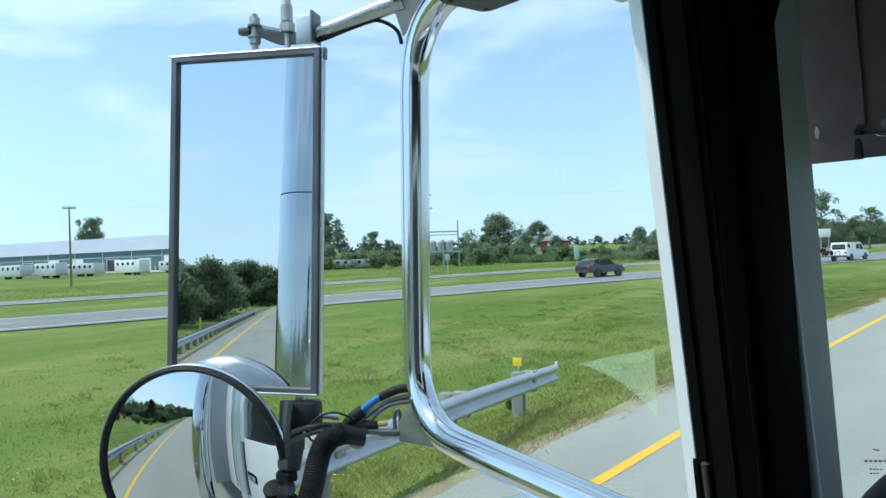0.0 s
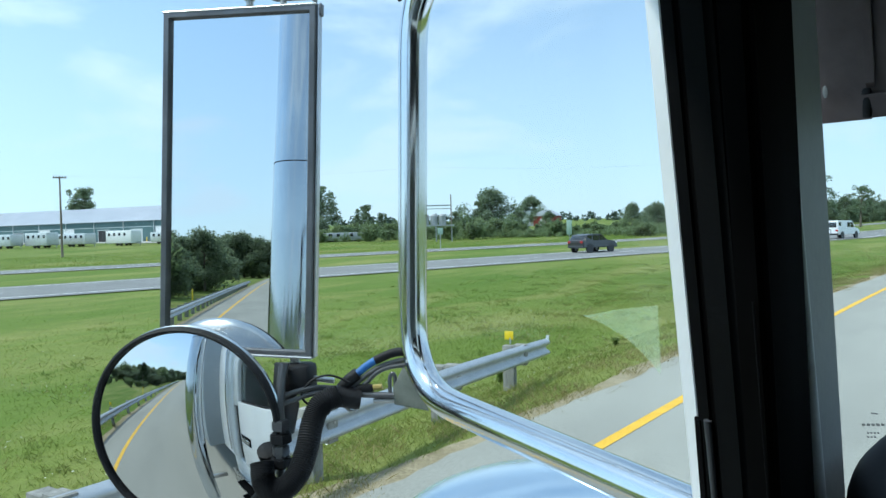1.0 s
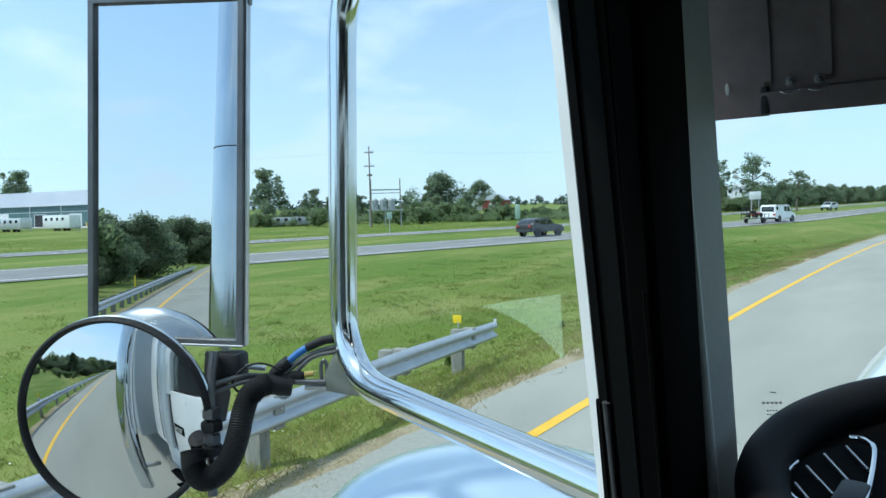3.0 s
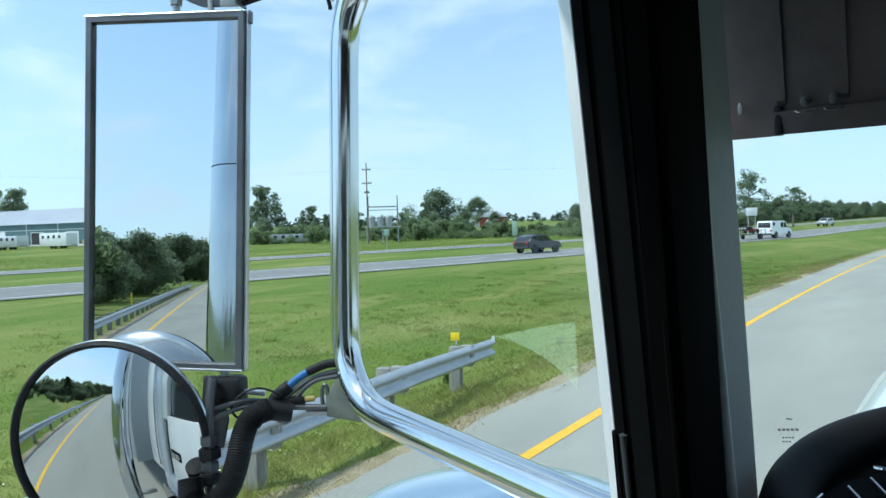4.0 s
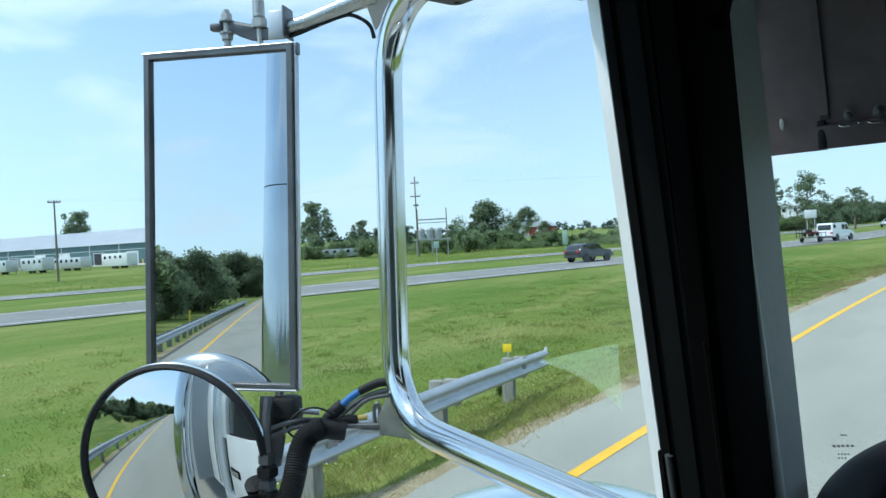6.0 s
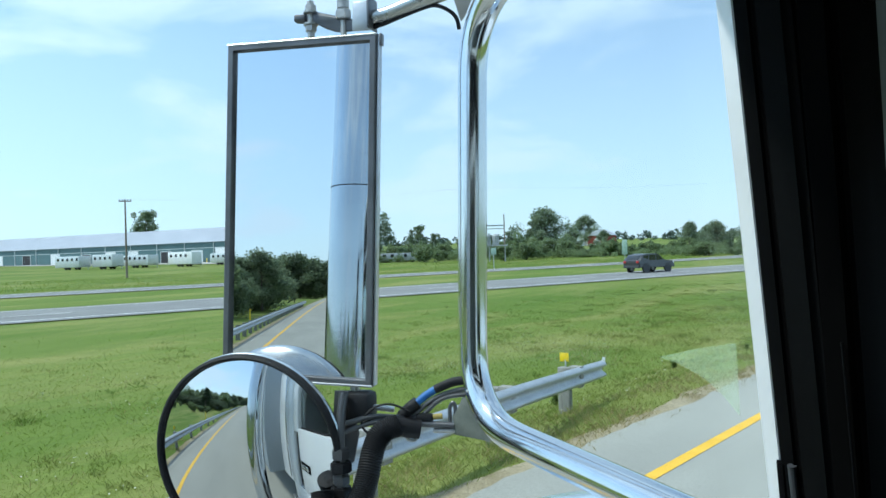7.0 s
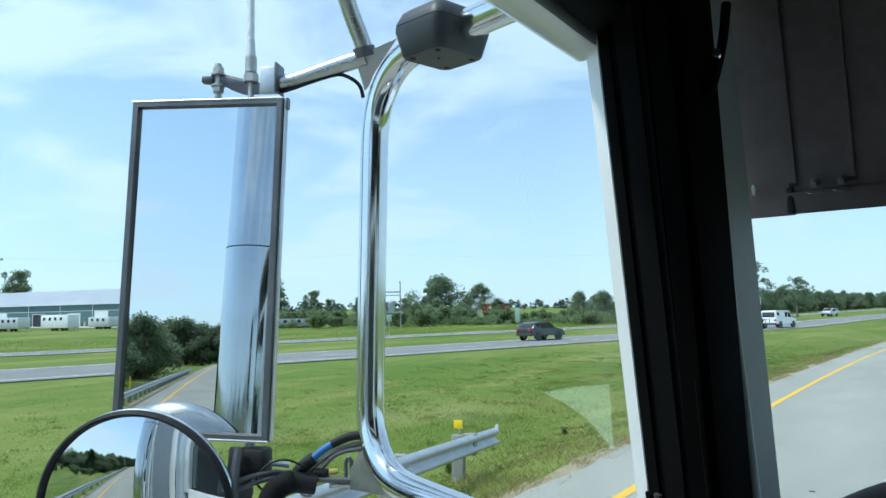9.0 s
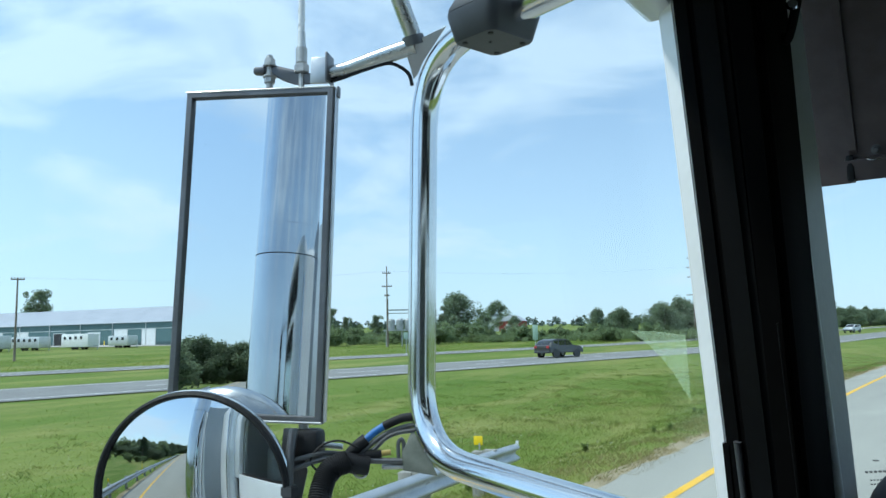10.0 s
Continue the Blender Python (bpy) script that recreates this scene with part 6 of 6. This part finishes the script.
# ---- vehicles ----
def vehicle(name, at, turn, prof, width, wheels, wr, windows, colour, label, category):
    """prof: side outline from the rear (x) upwards (z); windows: side panes as outlines."""
    ob = thing(name, label=label, category=category, m=Matrix.Translation(at) @ pose(0, 0, 0, 0, 0, turn))
    bm = bmesh.new()
    rows_ = []
    for y, k in ((-width / 2, 0.86), (-width / 2 + 0.10, 1.0), (width / 2 - 0.10, 1.0), (width / 2, 0.86)):
        rows_.append([bm.verts.new((x * (1 if k == 1 else 0.992), y if z < 1.0 else y * (0.90 if k < 1 else 0.93), z if z < 0.6 or k == 1 else 0.5 + (z - 0.5) * 0.985)) for x, z in prof])
    n = len(prof)
    for a, b in zip(rows_, rows_[1:]):
        for i in range(n):
            bm.faces.new((a[i], a[(i + 1) % n], b[(i + 1) % n], b[i]))
    bm.faces.new(rows_[0][::-1])
    bm.faces.new(rows_[-1])
    bmesh.ops.recalc_face_normals(bm, faces=bm.faces)
    bmesh.ops.bevel(bm, geom=[e for e in bm.edges if e.calc_face_angle(0) > 0.25], offset=0.06, segments=2, affect="EDGES")
    part("body", bm, colour, ob)
    for w_ in windows:
        for s in (-1, 1):
            part("side_window", prism(w_, 0.02, m=Matrix(((1, 0, 0, 0), (0, 0, s, s * (width / 2 * 0.90 + 0.003) - (0.0 if s > 0 else 0.0)), (0, 1, 0, 0), (0, 0, 0, 1)))), M_CARGLASS, ob, soft=False)
    # rear pane, windscreen, bumpers and wheel arches
    segs = list(zip(prof, prof[1:]))
    fwd = max((q for q in segs if q[1][0] > q[0][0] + 0.3 and q[1][1] < q[0][1] - 0.3), key=lambda q: q[0][1] - q[1][1])
    for nm, (a, b), lo, hi in (("rear_window", segs[1], 0.30, 0.92), ("windscreen", fwd, 0.10, 0.90)):
        p, q = Vector((a[0], 0, a[1])).lerp(Vector((b[0], 0, b[1])), lo), Vector((a[0], 0, a[1])).lerp(Vector((b[0], 0, b[1])), hi)
        d = (q - p).normalized()
        nrm = Vector((0, 1, 0)).cross(d)
        nrm = nrm if nrm.x * (-1 if nm == "rear_window" else 1) > 0 else -nrm
        part(nm, box(((q - p).length, width * 0.74, 0.03), (0, 0, 0), 0.01, m=axes((p + q) / 2 + nrm * 0.004, d, nrm)), M_CARGLASS, ob)
    for nm, x in (("rear_bumper", prof[0][0] + 0.02), ("front_bumper", prof[-1][0] - 0.02)):
        part(nm, box((0.16, width * 0.95, 0.20), (x, 0, 0.50), 0.04), M_PLASTIC, ob)
    for x in wheels:
        for s in (-1, 1):
            part("wheel_arch", cyl(wr * 1.20, 0.03, (x, s * (width / 2 - 0.010), wr), n=28, m=pose(0, 0, 0, 90, 0, 0)), M_PLASTIC, ob)
    xs = [p[0] for p in prof]
    for nm, x, mt in (("tail_light", min(xs) + 0.04, M_TAIL), ("headlight", max(xs) - 0.05, M_DOORW)):
        for s in (-1, 1):
            part(nm, box((0.12, 0.28, 0.20), (x, s * (width / 2 - 0.22), 0.92 if nm == "tail_light" else 0.78), 0.02), mt, ob)
    for x in wheels:
        for s in (-1, 1):
            wl_ = part("wheel", lathe([(wr * 0.62, -0.11), (wr * 0.95, -0.11), (wr, -0.08), (wr, 0.08), (wr * 0.95, 0.11), (wr * 0.62, 0.11)], 24, m=Matrix.Translation((x, s * (width / 2 - 0.12), wr)) @ pose(0, 0, 0, 90, 0, 0)), M_RUBBER, ob)
            part("rim", lathe([(0, -0.06), (wr * 0.5, -0.05), (wr * 0.63, -0.09), (wr * 0.63, 0.09), (wr * 0.5, 0.05), (0, 0.06)], 20, m=Matrix.Translation((x, s * (width / 2 - 0.12), wr)) @ pose(0, 0, 0, 90, 0, 0)), M_SIGN, wl_)
    return ob


M_TAIL = mat("tail_light_red", (0.35, 0.02, 0.02), (0.42, 0.03, 0.03), 5, 0.3)
HT = 90 - math.degrees(math.atan(HWY_SLOPE))
VAN = [(-2.75, 0.45), (-2.75, 1.0), (-2.68, 1.95), (-2.5, 2.08), (0.9, 2.08), (1.15, 1.98), (1.75, 1.25), (2.65, 1.08), (2.8, 0.95), (2.8, 0.45)]
SUV = [(-2.25, 0.42), (-2.32, 0.98), (-1.78, 1.50), (-1.2, 1.60), (0.0, 1.61), (0.45, 1.50), (1.05, 1.06), (2.0, 0.93), (2.25, 0.75), (2.28, 0.40)]
MINI = [(-2.4, 0.45), (-2.42, 0.95), (-2.2, 1.55), (-2.0, 1.70), (0.5, 1.72), (1.5, 1.10), (2.35, 0.92), (2.45, 0.75), (2.45, 0.38)]


def lane_at(az, a, off):
    """Where a bearing meets a lane of the highway."""
    k = math.tan(radians(az))
    y = -(a + off) / (k + HWY_SLOPE)
    return (-k * y, y, land(-k * y, y) + 0.054)


vehicle("white_van", lane_at(10.2, NEAR, -2.6), HT, VAN, 2.0, (-1.75, 1.85), 0.37,
        [[(1.1, 1.25), (1.55, 1.25), (1.0, 1.85), (0.55, 1.85), (0.55, 1.25)], [(-0.3, 1.3), (0.4, 1.3), (0.4, 1.85), (-0.3, 1.85)], [(-2.5, 1.3), (-1.9, 1.3), (-1.9, 1.85), (-2.45, 1.85)]],
        paint("van_white", (0.74, 0.75, 0.76)), "white cargo van towing a trailer on the highway", "van")
vx, vy, vz = lane_at(10.2, NEAR, -2.6)
dr = Vector((math.sin(radians(90 - HT)), math.cos(radians(90 - HT)), 0))
ut = thing("utility_trailer", label="dark mesh-sided utility trailer loaded with red machinery", category="trailer", m=Matrix.Translation(Vector((vx, vy, vz)) - dr * 6.0) @ pose(0, 0, 0, 0, 0, HT))
part("deck", box((3.4, 1.8, 0.12), (0, 0, 0.6), 0.02), M_GREYMETAL, ut)
for s in (-1, 1):
    part("side_rail", box((3.4, 0.06, 0.06), (0, s * 0.88, 1.05)), M_RUBBER, ut)
    for x in (-1.6, -0.5, 0.5, 1.6):
        part("stake", box((0.05, 0.05, 0.5), (x, s * 0.88, 0.82)), M_RUBBER, ut)
    part("wheel", cyl(0.33, 0.2, (-0.2, s * 0.98, 0.33), n=18, m=pose(0, 0, 0, 90, 0, 0), bevel=0.03), M_RUBBER, ut)
for y in (-0.85, -0.51, -0.17, 0.17, 0.51, 0.85):
    part("gate_bar", box((0.05, 0.05, 1.2), (-1.7, y, 1.15)), M_RUBBER, ut)
for z in (0.6, 1.15, 1.75):
    part("gate_rail", box((0.05, 1.75, 0.05), (-1.7, 0, z)), M_RUBBER, ut)
part("drawbar", box((1.9, 0.1, 0.1), (2.5, 0, 0.55)), M_GREYMETAL, ut)
mw = thing("red_mower", label="red ride-on mower strapped on the trailer", category="mower", m=Matrix.Translation(Vector((vx, vy, vz + 0.67)) - dr * 6.0) @ pose(0, 0, 0, 0, 0, HT))
part("body", box((1.1, 0.8, 0.35), (0.3, 0, 0.40), 0.08), M_TAIL, mw)
part("seat", box((0.45, 0.5, 0.4), (-0.45, 0, 0.60), 0.08), M_RUBBER, mw)
for x in (-0.6, 0.6):
    for s in (-1, 1):
        part("wheel", cyl(0.25, 0.18, (x, s * 0.45, 0.25), n=16, m=pose(0, 0, 0, 90, 0, 0), bevel=0.02), M_RUBBER, mw)
vehicle("dark_suv", lane_at(26.9, NEAR, -6.6), HT, SUV, 1.85, (-1.4, 1.4), 0.36,
        [[(-1.0, 1.05), (-0.15, 1.05), (-0.15, 1.50), (-0.95, 1.49)], [(-0.05, 1.05), (0.85, 1.07), (0.35, 1.46), (-0.05, 1.50)], [(-1.90, 1.10), (-1.12, 1.05), (-1.07, 1.48), (-1.60, 1.45)]],
        paint("suv_graphite", (0.035, 0.035, 0.04)), "dark grey sport utility car driving on the highway", "car")
vehicle("silver_minivan", lane_at(7.0, FAR, -2.6), HT + 180, MINI, 1.9, (-1.5, 1.5), 0.34,
        [[(-0.9, 1.1), (0.0, 1.1), (0.0, 1.58), (-0.85, 1.58)], [(0.1, 1.1), (1.1, 1.1), (0.45, 1.58), (0.1, 1.58)], [(-2.0, 1.12), (-1.05, 1.1), (-1.0, 1.58), (-1.85, 1.55)]],
        paint("minivan_silver", (0.48, 0.49, 0.50)), "silver minivan on the far carriageway", "car")


# ---- grass ----
def blades(name, count, seed, place, height, width, material, label, category="grass", lean_=0.35):
    rg = np.random.default_rng(seed)
    xy = place(rg, count)
    z = np.array([land(a, b) for a, b in xy])
    n = len(xy)
    p = np.column_stack([xy, z])
    ang = rg.random(n) * 6.283
    h = height * (0.5 + rg.random(n) ** 1.5)
    w = width * (0.6 + 0.8 * rg.random(n))
    side = np.column_stack([np.cos(ang), np.sin(ang), np.zeros(n)]) * w[:, None]
    tip = p + np.column_stack([rg.normal(size=n) * lean_, rg.normal(size=n) * lean_, np.ones(n)]) * h[:, None]
    mid = p * 0.45 + tip * 0.55 + np.column_stack([np.zeros(n), np.zeros(n), 0.10 * h])
    v = np.stack([p - side, p + side, mid + side * 0.7, tip, mid - side * 0.7], 1).reshape(-1, 3)
    i = np.arange(n) * 5
    f_ = np.stack([i, i + 1, i + 2, i + 3, i + 4], 1)
    return tagged(raw(name, v.tolist(), f_.tolist(), material, kind="stuff", label=label), category=category)


def band(x0, x1, y0, y1, clump=0.0, skew=1.0):
    def f_(rg, n):
        y = y0 + (y1 - y0) * rg.random(n)
        u = rg.random(n) ** skew
        x = x1 + (x0 - x1) * u + np.array([ramp_x(q) for q in y])
        ok = x > np.array([hwy_x(q, NEAR + 0.4) for q in y])
        ok &= rg.random(n) < np.clip((y1 - y) / 16, 0, 1) * np.clip(1.15 * (1 - u), 0, 1)     # thins out towards its edges
        x, y = x[ok], y[ok]
        if clump:
            keep = np.array([noise.noise((a * 0.5, b * 0.5, 9)) + 0.5 * noise.noise((a * 1.7, b * 1.7, 4)) > clump for a, b in zip(x, y)])
            x, y = x[keep], y[keep]
        return np.column_stack([x, y])
    return f_


def tufts(place, each, r):
    """Gathers blades round the places given."""
    def f_(rg, n):
        c = place(rg, n // each)
        return np.repeat(c, each, 0) + rg.normal(size=(len(c) * each, 2)) * r * np.repeat(0.5 + rg.random((len(c), 1)), each, 0)
    return f_


blades("verge_grass", 90000, 41, band(-13.5, -4.95, -8, 64, skew=0.9), 0.055, 0.0055, M_BLADE, "ragged green grass under the guardrail", lean_=0.9)
blades("verge_grass_near", 60000, 48, band(-9.5, -4.9, -4, 17, skew=0.9), 0.085, 0.004, M_BLADE, "long ragged grass beside the guardrail", lean_=0.9)
blades("ramp_straw", 60000, 49, band(-15, -4.9, 6, 84, -0.05), 0.06, 0.006, M_STRAW, "pale dry grass along the ramp ahead", lean_=0.9)
blades("meadow_tufts", 110000, 50, tufts(band(-24, -5.6, -8, 60, -0.12), 34, 0.16), 0.080, 0.005, M_TUFT, "coarse dark tufts standing in the meadow", lean_=0.8)
blades("verge_straw", 46000, 42, band(-6.6, -4.72, -8, 60, -0.1), 0.085, 0.0045, M_STRAW, "dry straw-coloured grass along the shoulder", lean_=0.8)
blades("edge_straw", 26000, 47, band(-5.15, -4.45, -8, 45, 0.02), 0.045, 0.004, M_STRAW, "thin dry grass creeping over the asphalt's edge")
blades("meadow_grass_near", 170000, 43, band(-24, -7.0, -8, 48, skew=1.3), 0.034, 0.007, M_BLADE, "rough meadow grass", lean_=1.1)
blades("meadow_grass_far", 30000, 44, band(-40, -14, -12, 90), 0.036, 0.014, M_BLADE, "rough meadow grass", lean_=1.2)
blades("meadow_straw", 16000, 45, band(-26, -8, -6, 40, 0.15), 0.07, 0.006, M_STRAW, "patches of dry grass in the meadow", lean_=0.9)
blades("highway_verge_grass", 50000, 46, lambda rg, n: (lambda y: np.column_stack([np.array([hwy_x(q, FAR - 8.2) for q in y]) - 30 * rg.random(n) ** 1.4, y]))(-10 + 190 * rg.random(n)), 0.11, 0.018, M_BLADE, "tall rough grass beyond the highway", lean_=0.9)


def specks(name, count, seed, place, material, label, h, r):
    """Small round flower heads over the grass."""
    rg = np.random.default_rng(seed)
    v, f_ = [], []
    for x, y in place(rg, count):
        z = land(x, y) + h * (0.7 + 0.6 * rg.random())
        s = r * (0.6 + 0.8 * rg.random())
        i = len(v)
        v += [(x + s * math.cos(a), y + s * math.sin(a), z + 0.3 * s * math.sin(3 * a)) for a in (k * math.pi / 3 for k in range(6))]
        f_.append(tuple(range(i, i + 6)))
    return tagged(raw(name, v, f_, material, kind="stuff", label=label), category="flowers")


specks("meadow_flowers", 5200, 51, band(-22, -6, -6, 34, 0.12), M_FLOWER, "small white flower heads scattered in the meadow", 0.12, 0.012)


def weed(at, seed, h):
    """A leafy weed clump on the verge."""
    rg = np.random.default_rng(seed)
    ob = thing("weed_clump", at, "leafy green weed clump growing in the verge", "weed", "weeds on the verge")
    bm = bmesh.new()
    cents, rads = [], []
    for k in range(5):
        a = rg.random() * 6.3
        e = Vector((math.cos(a) * 0.25 * h, math.sin(a) * 0.25 * h, h * (0.6 + 0.4 * rg.random())))
        tube([(0, 0, -0.02), e * 0.5, e], lambda q: 0.006 * (1 - 0.6 * q), 5, 3, bm=bm)
        for j in range(4):
            cents.append(tuple(e * (0.3 + 0.2 * j)))
            rads.append(0.16 * h)
    part("stems", bm, M_WEED, ob)
    v, f_ = leaf_cloud(rg, cents, rads, 260, 0.035)
    raw("leaves", v, f_, M_WEED, ob)
    return ob


w0 = weed((-7.3, 9.0, land(-7.3, 9.0)), 61, 0.30)
for k in range(14):
    y = -4 + 40 * rng.random()
    x = -5.5 - 2.2 * rng.random() ** 2 + ramp_x(y)
    scale_copy(w0, (x, y, land(x, y)), 0.4 + 0.35 * rng.random(), rng.random() * 6.3)
